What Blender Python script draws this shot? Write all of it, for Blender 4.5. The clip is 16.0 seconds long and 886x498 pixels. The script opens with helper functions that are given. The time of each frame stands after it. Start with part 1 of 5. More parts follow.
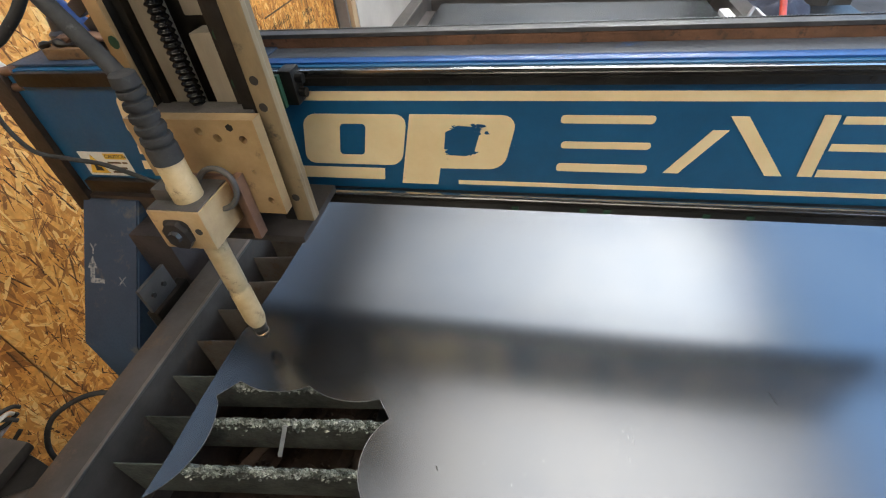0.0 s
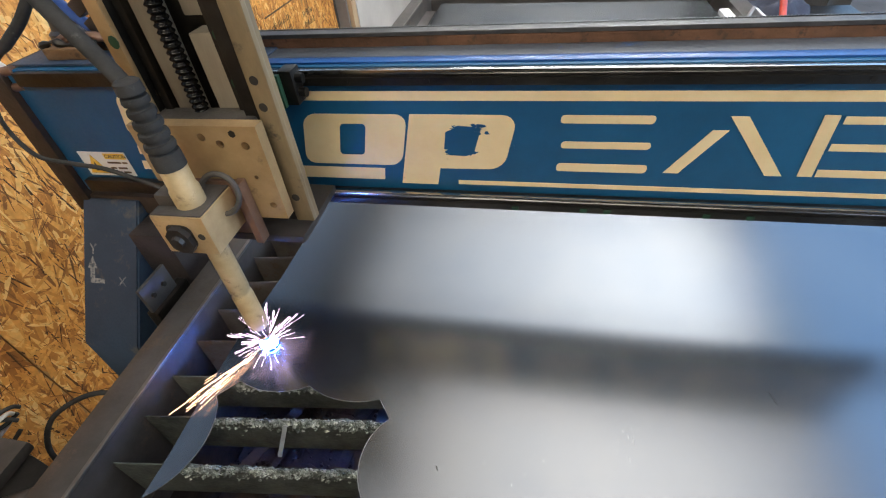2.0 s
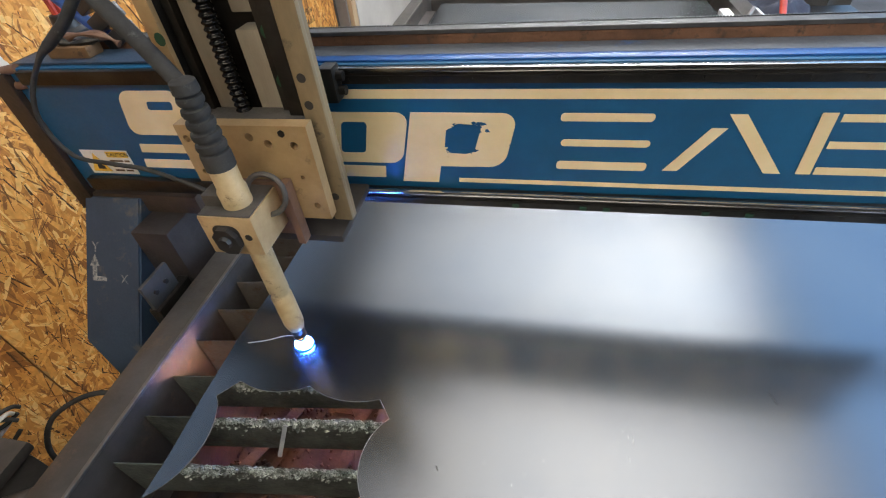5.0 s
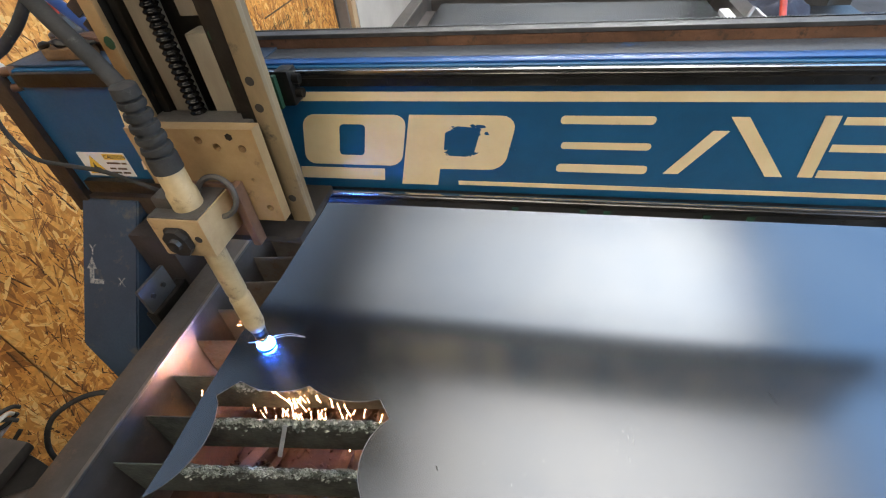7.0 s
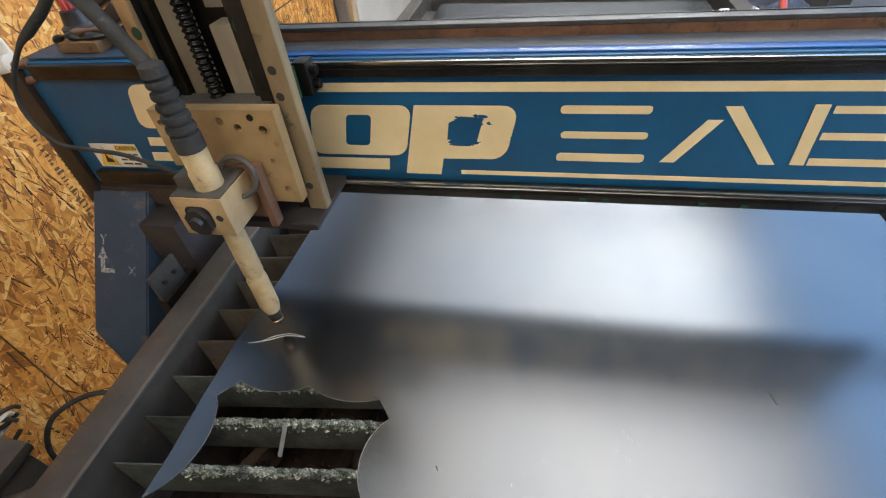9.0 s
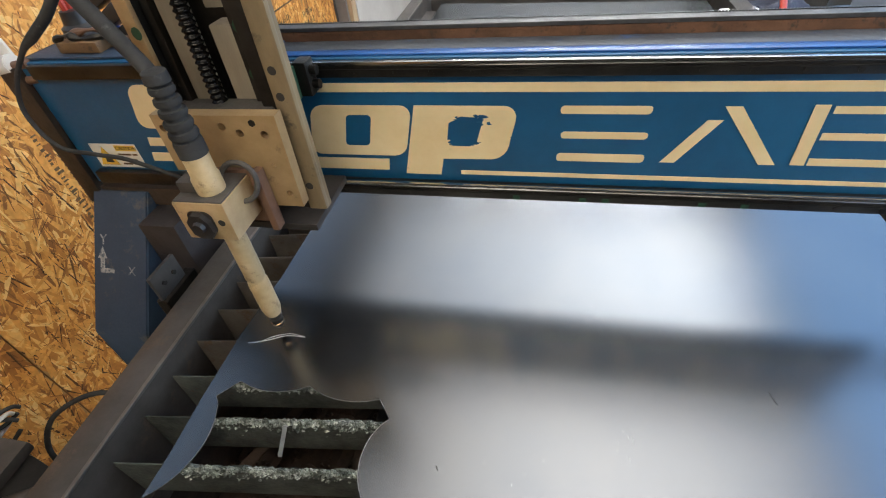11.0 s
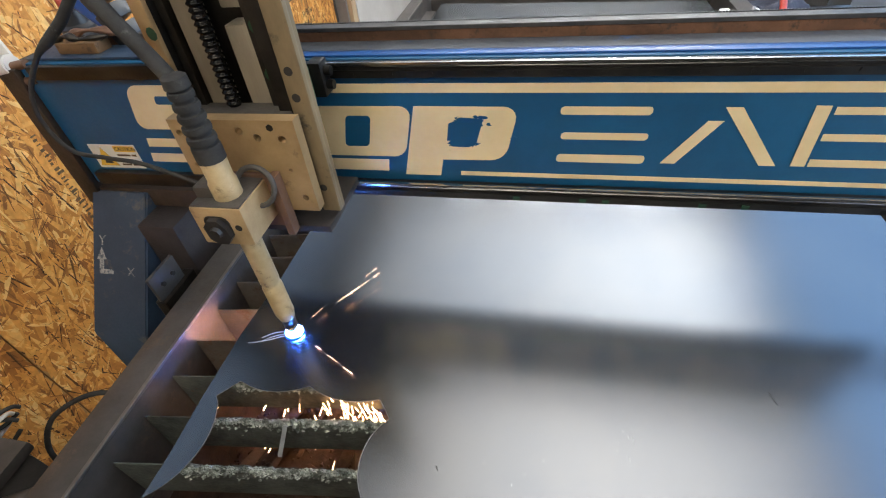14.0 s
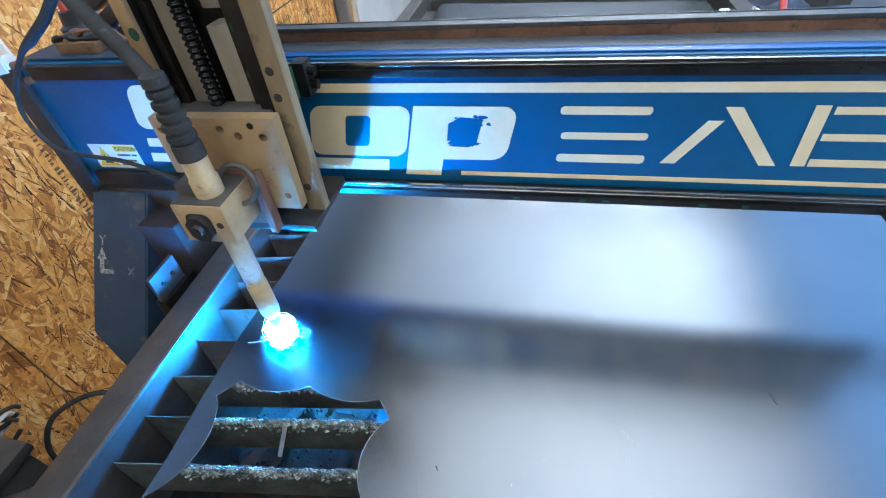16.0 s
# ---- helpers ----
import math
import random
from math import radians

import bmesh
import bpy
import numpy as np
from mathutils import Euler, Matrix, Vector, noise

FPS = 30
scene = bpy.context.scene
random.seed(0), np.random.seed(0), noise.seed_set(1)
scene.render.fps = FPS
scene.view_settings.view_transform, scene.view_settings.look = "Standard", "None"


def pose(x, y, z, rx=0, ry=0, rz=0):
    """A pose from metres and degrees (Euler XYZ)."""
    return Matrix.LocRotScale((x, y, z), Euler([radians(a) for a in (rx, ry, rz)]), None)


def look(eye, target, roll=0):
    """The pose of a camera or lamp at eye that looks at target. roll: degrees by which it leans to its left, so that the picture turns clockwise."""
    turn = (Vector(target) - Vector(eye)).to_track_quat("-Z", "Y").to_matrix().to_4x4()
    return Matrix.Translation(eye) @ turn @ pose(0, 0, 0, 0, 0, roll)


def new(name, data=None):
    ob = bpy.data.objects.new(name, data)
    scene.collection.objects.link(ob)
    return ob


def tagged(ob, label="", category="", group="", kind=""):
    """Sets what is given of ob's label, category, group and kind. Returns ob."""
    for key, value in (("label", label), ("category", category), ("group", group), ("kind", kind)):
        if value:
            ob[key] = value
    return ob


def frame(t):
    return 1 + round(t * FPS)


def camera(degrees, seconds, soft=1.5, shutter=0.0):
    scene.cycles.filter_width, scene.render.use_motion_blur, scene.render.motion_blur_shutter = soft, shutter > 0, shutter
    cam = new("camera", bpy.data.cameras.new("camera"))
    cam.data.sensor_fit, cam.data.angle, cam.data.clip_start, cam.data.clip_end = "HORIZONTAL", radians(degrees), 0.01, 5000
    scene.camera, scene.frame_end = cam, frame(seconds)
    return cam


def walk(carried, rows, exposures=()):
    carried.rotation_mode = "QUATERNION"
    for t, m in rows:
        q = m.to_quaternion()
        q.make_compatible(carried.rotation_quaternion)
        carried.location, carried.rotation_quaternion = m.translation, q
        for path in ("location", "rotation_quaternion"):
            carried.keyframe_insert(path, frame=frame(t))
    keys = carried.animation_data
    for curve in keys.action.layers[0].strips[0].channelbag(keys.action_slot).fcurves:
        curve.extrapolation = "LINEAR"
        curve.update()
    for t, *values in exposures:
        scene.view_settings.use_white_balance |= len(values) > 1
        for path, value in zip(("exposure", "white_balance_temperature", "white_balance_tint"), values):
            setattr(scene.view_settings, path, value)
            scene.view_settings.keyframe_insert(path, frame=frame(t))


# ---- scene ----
cam = camera(87.36, 16.0, 1.15)
EYE = pose(0, 0, 1.5217, 47.675, 4.56, 10.128)
walk(cam, [(0.0, EYE), (16.0, EYE)], [(0.0, 0.85, 6500, 10), (15.82, 0.85, 6500, 10), (15.9, 0.95, 5300, 6), (16.0, 0.95, 5300, 6)])

# ---- world and lights ----
world = bpy.data.worlds.new("world")
scene.world = world
world.use_nodes = True
wn = world.node_tree
sky = wn.nodes.new("ShaderNodeTexSky")
sky.sky_type = "NISHITA"
sky.sun_disc = False
sky.sun_elevation, sky.sun_rotation = radians(35), radians(120)
wn.links.new(sky.outputs[0], wn.nodes["Background"].inputs[0])
wn.nodes["Background"].inputs[1].default_value = 0.15

SHEET_Z = 0.85
PANEL_GLOW = 1.3       # added ceiling lights, out of view
DOOR_LIGHT = 28.0      # skylight that fills the open door


def area_lamp(name, place, target, sx, sy, power, colour):
    data = bpy.data.lights.new(name, "AREA")
    data.shape, data.size, data.size_y, data.energy, data.color = "RECTANGLE", sx, sy, power, colour
    ob = new(name, data)
    ob.matrix_world = look(place, target)
    return ob


area_lamp("door_daylight", (1.66, 1.55, 1.43), (0.0, 1.55, 1.43), 3.45, 2.75, DOOR_LIGHT, (0.29, 0.58, 1.0))


# ---- materials ----
def material(name):
    m = bpy.data.materials.new(name)
    m.use_nodes = True
    return m, m.node_tree.nodes, m.node_tree.links, m.node_tree.nodes["Principled BSDF"]


def surface(name, dark, light, scale=8.0, rough=0.5, metal=0.0, bump=0.1, grain=120.0, stain=None, stain_at=0.62,
            stretch=(1, 1, 1), spread=0.12, edges=(0.35, 0.65)):
    """Two-scale paint: blotches between two colours, fine grain in gloss and relief, and stains of a third colour."""
    m, n, l, b = material(name)
    co = n.new("ShaderNodeTexCoord")
    mp = n.new("ShaderNodeMapping")
    mp.inputs["Scale"].default_value = stretch
    l.new(co.outputs["Object"], mp.inputs[0])
    a = n.new("ShaderNodeTexNoise")
    a.inputs["Scale"].default_value, a.inputs["Detail"].default_value, a.inputs["Roughness"].default_value = scale, 6, 0.65
    l.new(mp.outputs[0], a.inputs["Vector"])
    r = n.new("ShaderNodeValToRGB")
    r.color_ramp.elements[0].position, r.color_ramp.elements[1].position = edges
    r.color_ramp.elements[0].color, r.color_ramp.elements[1].color = (*dark, 1), (*light, 1)
    l.new(a.outputs[0], r.inputs[0])
    colour = r.outputs[0]
    g = n.new("ShaderNodeTexNoise")
    g.inputs["Scale"].default_value, g.inputs["Detail"].default_value = grain, 3
    l.new(mp.outputs[0], g.inputs["Vector"])
    if stain:
        s = n.new("ShaderNodeTexNoise")
        s.inputs["Scale"].default_value, s.inputs["Detail"].default_value, s.inputs["Roughness"].default_value = scale * 2.7, 8, 0.7
        l.new(co.outputs["Object"], s.inputs["Vector"])
        sr = n.new("ShaderNodeValToRGB")
        sr.color_ramp.elements[0].position, sr.color_ramp.elements[1].position = stain_at - 0.05, stain_at + 0.06
        l.new(s.outputs[0], sr.inputs[0])
        mx = n.new("ShaderNodeMix")
        mx.data_type = "RGBA"
        l.new(sr.outputs[0], mx.inputs[0])
        l.new(colour, mx.inputs[6])
        mx.inputs[7].default_value = (*stain, 1)
        colour = mx.outputs[2]
    l.new(colour, b.inputs["Base Color"])
    mr = n.new("ShaderNodeMapRange")
    mr.inputs["To Min"].default_value, mr.inputs["To Max"].default_value = max(0.03, rough - spread), min(1, rough + spread)
    l.new(g.outputs[0], mr.inputs[0])
    l.new(mr.outputs[0], b.inputs["Roughness"])
    b.inputs["Metallic"].default_value = metal
    if bump:
        bp = n.new("ShaderNodeBump")
        bp.inputs["Strength"].default_value, bp.inputs["Distance"].default_value = bump, 0.002
        l.new(g.outputs[0], bp.inputs["Height"])
        l.new(bp.outputs[0], b.inputs["Normal"])
    return m


def glow(name, colour, strength):
    m, n, l, b = material(name)
    b.inputs["Base Color"].default_value = (0, 0, 0, 1)
    b.inputs["Emission Color"].default_value, b.inputs["Emission Strength"].default_value = (*colour, 1), strength
    return m


def island_paint(name, colours, rough, bump_scale, stretch=(1, 1, 1)):
    """Every loose piece of the mesh takes its own colour of the ramp, with a fine grain over it."""
    m, n, l, b = material(name)
    g = n.new("ShaderNodeNewGeometry")
    r = n.new("ShaderNodeValToRGB")
    e = r.color_ramp.elements
    while len(e) < len(colours):
        e.new(0.5)
    for i, c in enumerate(colours):
        e[i].position, e[i].color = i / (len(colours) - 1), (*c, 1)
    l.new(g.outputs["Random Per Island"], r.inputs[0])
    co = n.new("ShaderNodeTexCoord")
    mp = n.new("ShaderNodeMapping")
    mp.inputs["Scale"].default_value = stretch
    l.new(co.outputs["Object"], mp.inputs[0])
    t = n.new("ShaderNodeTexNoise")
    t.inputs["Scale"].default_value, t.inputs["Detail"].default_value = bump_scale, 5
    l.new(mp.outputs[0], t.inputs["Vector"])
    mr = n.new("ShaderNodeMapRange")
    mr.inputs["To Min"].default_value, mr.inputs["To Max"].default_value = 0.6, 1.35
    l.new(t.outputs[0], mr.inputs[0])
    mx = n.new("ShaderNodeMix")
    mx.data_type, mx.blend_type = "RGBA", "MULTIPLY"
    mx.inputs[0].default_value = 1.0
    l.new(r.outputs[0], mx.inputs[6])
    l.new(mr.outputs[0], mx.inputs[7])
    l.new(mx.outputs[2], b.inputs["Base Color"])
    b.inputs["Roughness"].default_value = rough
    bp = n.new("ShaderNodeBump")
    bp.inputs["Strength"].default_value, bp.inputs["Distance"].default_value = 0.25, 0.002
    l.new(t.outputs[0], bp.inputs["Height"])
    l.new(bp.outputs[0], b.inputs["Normal"])
    return m


def sheet_steel():
    """Cold-rolled sheet: a soft mirror under a dull haze, with faint rolling lines, smudges and dull patches."""
    m, n, l, b = material("mill_steel")
    co = n.new("ShaderNodeTexCoord")
    mp = n.new("ShaderNodeMapping")
    mp.inputs["Scale"].default_value = (60, 2.0, 1)
    l.new(co.outputs["Object"], mp.inputs[0])
    lines = n.new("ShaderNodeTexNoise")
    lines.inputs["Scale"].default_value, lines.inputs["Detail"].default_value = 3.0, 4
    l.new(mp.outputs[0], lines.inputs["Vector"])
    blot = n.new("ShaderNodeTexNoise")
    blot.inputs["Scale"].default_value, blot.inputs["Detail"].default_value = 5.0, 7
    l.new(co.outputs["Object"], blot.inputs["Vector"])
    ramp = n.new("ShaderNodeValToRGB")
    ramp.color_ramp.elements[0].color, ramp.color_ramp.elements[1].color = (0.172, 0.183, 0.199, 1), (0.203, 0.207, 0.212, 1)
    ramp.color_ramp.elements[0].position, ramp.color_ramp.elements[1].position = 0.3, 0.7
    l.new(blot.outputs[0], ramp.inputs[0])
    specks = n.new("ShaderNodeTexNoise")
    specks.inputs["Scale"].default_value, specks.inputs["Detail"].default_value = 240, 2
    l.new(co.outputs["Object"], specks.inputs["Vector"])
    sr = n.new("ShaderNodeValToRGB")
    sr.color_ramp.elements[0].position, sr.color_ramp.elements[1].position = 0.74, 0.78
    l.new(specks.outputs[0], sr.inputs[0])
    mx = n.new("ShaderNodeMix")
    mx.data_type = "RGBA"
    l.new(sr.outputs[0], mx.inputs[0])
    l.new(ramp.outputs[0], mx.inputs[6])
    mx.inputs[7].default_value = (0.09, 0.09, 0.10, 1)
    n.remove(b)
    b = n.new("ShaderNodeBsdfAnisotropic")
    b.distribution = "BECKMANN"
    out = next(k for k in n if k.type == "OUTPUT_MATERIAL")
    haze = n.new("ShaderNodeBsdfAnisotropic")
    haze.distribution = "BECKMANN"
    haze.inputs["Roughness"].default_value = 0.52
    both = n.new("ShaderNodeMixShader")
    both.inputs[0].default_value = 0.20
    l.new(b.outputs[0], both.inputs[1])
    l.new(haze.outputs[0], both.inputs[2])
    l.new(both.outputs[0], out.inputs["Surface"])
    l.new(mx.outputs[2], b.inputs["Color"])
    l.new(mx.outputs[2], haze.inputs["Color"])
    mr = n.new("ShaderNodeMapRange")
    mr.inputs["To Min"].default_value, mr.inputs["To Max"].default_value = 0.222, 0.232
    l.new(lines.outputs[0], mr.inputs[0])
    l.new(mr.outputs[0], b.inputs["Roughness"])
    return m


M_SHEET = sheet_steel()
M_BLUE = surface("gantry_blue_paint", (0.0035, 0.066, 0.155), (0.0055, 0.092, 0.21), 5, 0.48, 0, 0.06, 260, (0.03, 0.06, 0.09), 0.7)
M_BLUE_DUSTY = surface("dusty_blue_paint", (0.019, 0.037, 0.070), (0.029, 0.055, 0.098), 6, 0.55, 0, 0.12, 200, (0.09, 0.09, 0.09), 0.62)
M_TOPDUST = surface("grey_dusty_paint", (0.042, 0.048, 0.058), (0.072, 0.078, 0.088), 9, 0.5, 0, 0.15, 200, (0.03, 0.08, 0.2), 0.64)
M_BLUE_HIGHLIGHT = surface("blue_edge_highlight", (0.007, 0.058, 0.22), (0.014, 0.095, 0.31), 6, 0.34, 0, 0.04, 200, (0.1, 0.1, 0.1), 0.66)
M_CREAM = surface("cream_vinyl", (0.72, 0.55, 0.30), (0.81, 0.65, 0.39), 7, 0.5, 0, 0.05, 200, (0.45, 0.33, 0.18), 0.70)
M_CREAM_DIRTY = surface("grimy_aluminium", (0.085, 0.066, 0.042), (0.29, 0.215, 0.12), 7, 0.5, 0.2, 0.15, 220, (0.075, 0.06, 0.045), 0.64, stretch=(1, 1, 0.35))
M_CREAM_METAL = surface("tarnished_aluminium", (0.29, 0.185, 0.086), (0.45, 0.315, 0.16), 9, 0.42, 0.25, 0.15, 220, (0.20, 0.14, 0.08), 0.68)
M_GREY_METAL = surface("dark_grey_steel", (0.055, 0.052, 0.048), (0.11, 0.10, 0.092), 10, 0.55, 0.3, 0.2, 220, (0.06, 0.05, 0.045), 0.62)
M_GUIDE = surface("worn_guide_steel", (0.17, 0.145, 0.105), (0.31, 0.265, 0.20), 6, 0.5, 0.3, 0.2, 220, (0.11, 0.095, 0.075), 0.72, stretch=(2, 2, 0.3))
M_PLUM = surface("dusty_plum_steel", (0.026, 0.023, 0.024), (0.05, 0.043, 0.044), 10, 0.55, 0.2, 0.2, 180)
M_BRACKET = surface("dull_bracket_steel", (0.04, 0.04, 0.039), (0.075, 0.072, 0.07), 12, 0.5, 0.3, 0.2, 200)
M_DARK_METAL = surface("oily_dark_steel", (0.012, 0.011, 0.010), (0.036, 0.033, 0.029), 14, 0.42, 0.6, 0.2, 220, (0.09, 0.06, 0.04), 0.68)
M_BRIGHT = surface("polished_rail_steel", (0.42, 0.41, 0.39), (0.6, 0.59, 0.57), 12, 0.2, 1.0, 0.05, 200, (0.2, 0.17, 0.14), 0.68, (0.2, 4, 4))
M_RUST = surface("rusted_bar", (0.085, 0.04, 0.02), (0.18, 0.085, 0.045), 16, 0.75, 0.1, 0.35, 260, (0.05, 0.03, 0.02), 0.6)
M_RACK = surface("rack_steel", (0.07, 0.07, 0.07), (0.12, 0.116, 0.11), 20, 0.5, 0.7, 0.15, 200)
M_SLIVER = surface("bright_offcut_steel", (0.22, 0.23, 0.24), (0.36, 0.37, 0.38), 30, 0.4, 0.5, 0.1, 200)
M_RAIL_EDGE = surface("bright_rail_edge", (0.13, 0.115, 0.10), (0.21, 0.19, 0.17), 14, 0.4, 0.8, 0.1, 200)
M_FRAME = surface("bare_frame_steel", (0.075, 0.066, 0.058), (0.135, 0.12, 0.108), 7, 0.45, 0.75, 0.15, 200, (0.16, 0.12, 0.09), 0.64)
M_SLAT = surface("dross_covered_steel", (0.045, 0.05, 0.045), (0.13, 0.14, 0.125), 18, 0.55, 0.45, 0.5, 160, (0.14, 0.08, 0.045), 0.66)
M_SLAT_BARE = surface("slat_steel", (0.10, 0.085, 0.07), (0.19, 0.165, 0.14), 9, 0.5, 0.6, 0.2, 200, (0.13, 0.075, 0.04), 0.6)
M_DROSS = surface("dross_beads", (0.10, 0.115, 0.10), (0.42, 0.46, 0.43), 60, 0.38, 0.7, 0.6, 300, edges=(0.42, 0.62))
M_PAN = surface("rusty_pan_dust", (0.042, 0.028, 0.021), (0.108, 0.07, 0.048), 10, 0.85, 0.1, 0.5, 180, (0.05, 0.03, 0.02), 0.6)
M_BLACK = surface("black_plastic", (0.012, 0.012, 0.013), (0.03, 0.03, 0.032), 15, 0.35, 0, 0.1, 200)
M_HOSE = surface("grey_hose_rubber", (0.020, 0.020, 0.0195), (0.039, 0.038, 0.037), 20, 0.85, 0, 0.2, 200, (0.09, 0.087, 0.083), 0.66)
M_TORCH = surface("yellowed_torch_plastic", (0.37, 0.27, 0.13), (0.55, 0.43, 0.25), 14, 0.42, 0, 0.08, 200, (0.2, 0.14, 0.075), 0.6)
M_BLOCK = surface("aluminium_block", (0.40, 0.27, 0.135), (0.58, 0.43, 0.24), 12, 0.42, 0.3, 0.1, 220, (0.26, 0.2, 0.13), 0.64)
M_BROWN = surface("brown_flange_steel", (0.026, 0.018, 0.013), (0.06, 0.04, 0.028), 12, 0.6, 0.2, 0.3, 200)
M_REDBROWN = surface("phenolic_plate", (0.12, 0.065, 0.04), (0.2, 0.11, 0.07), 12, 0.5, 0.1, 0.2, 200)
M_BRASS = surface("copper_nozzle", (0.45, 0.28, 0.15), (0.7, 0.5, 0.3), 30, 0.25, 1.0, 0.1, 200, (0.1, 0.08, 0.06), 0.6)
M_WHITE = surface("white_plastic", (0.70, 0.69, 0.66), (0.8, 0.79, 0.77), 8, 0.4, 0, 0.04, 200, (0.5, 0.48, 0.44), 0.7)
M_DRYWALL = surface("grey_painted_board", (0.45, 0.42, 0.38), (0.54, 0.51, 0.46), 2.5, 0.8, 0, 0.12, 160, (0.36, 0.33, 0.29), 0.7)
M_CONCRETE = surface("shop_concrete", (0.17, 0.15, 0.127), (0.25, 0.222, 0.19), 2.5, 0.75, 0, 0.3, 60, (0.09, 0.08, 0.07), 0.64)
M_UPPER = surface("pale_blue_upper_wall", (0.25, 0.34, 0.46), (0.32, 0.42, 0.55), 2, 0.8, 0, 0.1, 80)
M_SHOPWALL = surface("dark_room_tone", (0.035, 0.032, 0.028), (0.06, 0.055, 0.048), 2, 0.85, 0, 0.15, 60)
M_CEIL = surface("near_black_room_tone", (0.010, 0.009, 0.008), (0.02, 0.018, 0.016), 2, 0.9, 0, 0.1, 40)
M_TRIM = surface("grey_door_trim", (0.17, 0.155, 0.14), (0.24, 0.22, 0.20), 5, 0.6, 0, 0.15, 120)
M_PINE = surface("pine_trim", (0.42, 0.28, 0.15), (0.56, 0.40, 0.23), 5, 0.65, 0, 0.2, 120, stretch=(6, 6, 0.6))
M_WOODBLOCK = surface("worn_orange_wood", (0.110, 0.055, 0.022), (0.190, 0.110, 0.050), 20, 0.65, 0, 0.25, 160, (0.06, 0.035, 0.02), 0.6)
M_RED = surface("red_rubber", (0.35, 0.03, 0.015), (0.55, 0.06, 0.03), 15, 0.4, 0, 0.08, 200)
M_BLUECABLE = surface("blue_cable", (0.02, 0.06, 0.25), (0.03, 0.10, 0.36), 15, 0.4, 0, 0.08, 200)
M_YELLOW = surface("yellow_vinyl", (0.70, 0.42, 0.03), (0.82, 0.52, 0.06), 15, 0.45, 0, 0.05, 200)
M_LABEL = surface("white_vinyl", (0.66, 0.63, 0.56), (0.76, 0.73, 0.66), 15, 0.45, 0, 0.05, 200, (0.5, 0.46, 0.4), 0.68)
M_SCREW = surface("oiled_black_screw", (0.008, 0.008, 0.008), (0.02, 0.019, 0.018), 40, 0.22, 0.7, 0.05, 200)
M_FLAT_BLACK = surface("flat_black", (0.02, 0.018, 0.016), (0.035, 0.03, 0.028), 15, 0.6, 0, 0.05, 200)
M_STAMP = surface("faded_board_ink", (0.06, 0.038, 0.018), (0.17, 0.10, 0.042), 60, 0.8, 0, 0.05, 200)
M_STENCIL = surface("worn_white_stencil", (0.20, 0.21, 0.22), (0.34, 0.34, 0.33), 60, 0.6, 0, 0.1, 200, (0.06, 0.08, 0.11), 0.52)
M_GREEN = surface("green_marker", (0.008, 0.042, 0.02), (0.012, 0.065, 0.03), 30, 0.6, 0, 0.1, 200)
M_CLOTH = surface("dark_blue_cloth", (0.012, 0.013, 0.022), (0.03, 0.032, 0.05), 15, 0.9, 0, 0.4, 200)
M_OSB_BASE = surface("osb_core", (0.34, 0.17, 0.055), (0.50, 0.27, 0.10), 12, 0.7, 0, 0.3, 120)
M_OSB = island_paint("osb_strand", [(0.25, 0.085, 0.014), (0.50, 0.19, 0.033), (0.63, 0.265, 0.048), (0.69, 0.31, 0.062), (0.76, 0.375, 0.09), (0.86, 0.54, 0.20)], 0.6, 60)
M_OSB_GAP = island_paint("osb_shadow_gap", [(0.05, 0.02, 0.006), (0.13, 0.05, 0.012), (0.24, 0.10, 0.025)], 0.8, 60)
M_PANEL = glow("lamp_diffuser", (0.94, 0.97, 1.0), PANEL_GLOW * 24)
# Added overhead glow in bays, each strength set for the sheet's reflection.
GLOW_BAYS = [(-1.32 + 0.29 * k, -1.05 + 0.29 * k) for k in range(10)]
M_GLOW_FAR = [glow("far_glow_panel", (0.93, 0.97, 1.0), g) for g in (0.87, 1.16, 1.54, 1.89, 2.16, 2.55, 2.95, 3.19, 3.26, 3.06)]
M_GLOW_NEAR = [glow("near_glow_panel", (1.0, 0.97, 0.93), g) for g in (0.17, 0.38, 0.84, 1.57, 2.02, 2.32, 2.42, 2.25, 1.94, 1.53)]
M_PANEL_KEY = glow("added_key_diffuser", (1.0, 0.90, 0.74), PANEL_GLOW * 4.6)
M_ARC = glow("plasma_arc", (0.045, 0.20, 1.0), 190)
M_FLARE = glow("arc_glare", (0.05, 0.36, 1.0), 720)
M_HALO = glow("arc_bloom", (0.012, 0.11, 1.0), 1.6)
M_JET = glow("molten_jet", (1.0, 0.50, 0.30), 270)
M_HOT = glow("white_hot_spark", (1.0, 0.48, 0.20), 70)
M_SPARK = glow("hot_spark", (1.0, 0.52, 0.30), 14)
M_PIERCE = glow("mauve_white_jet", (1.0, 0.72, 0.85), 420)
M_BURST = glow("pale_spark", (0.80, 0.55, 0.75), 7)
M_SCUFF = surface("scuffed_steel", (0.20, 0.205, 0.21), (0.29, 0.29, 0.29), 40, 0.42, 0.95, 0.1, 200)
M_KERF = surface("fresh_cut_edge", (0.7, 0.7, 0.72), (0.85, 0.85, 0.86), 60, 0.3, 0.6, 0.1, 200)


# ---- mesh helpers ----
def finish(name, bm, mat, smooth=False):
    me = bpy.data.meshes.new(name)
    bmesh.ops.recalc_face_normals(bm, faces=bm.faces)
    bm.to_mesh(me)
    bm.free()
    me.materials.append(mat)
    if smooth:
        for p in me.polygons:
            p.use_smooth = True
        me.set_sharp_from_angle(angle=radians(40))
    return me


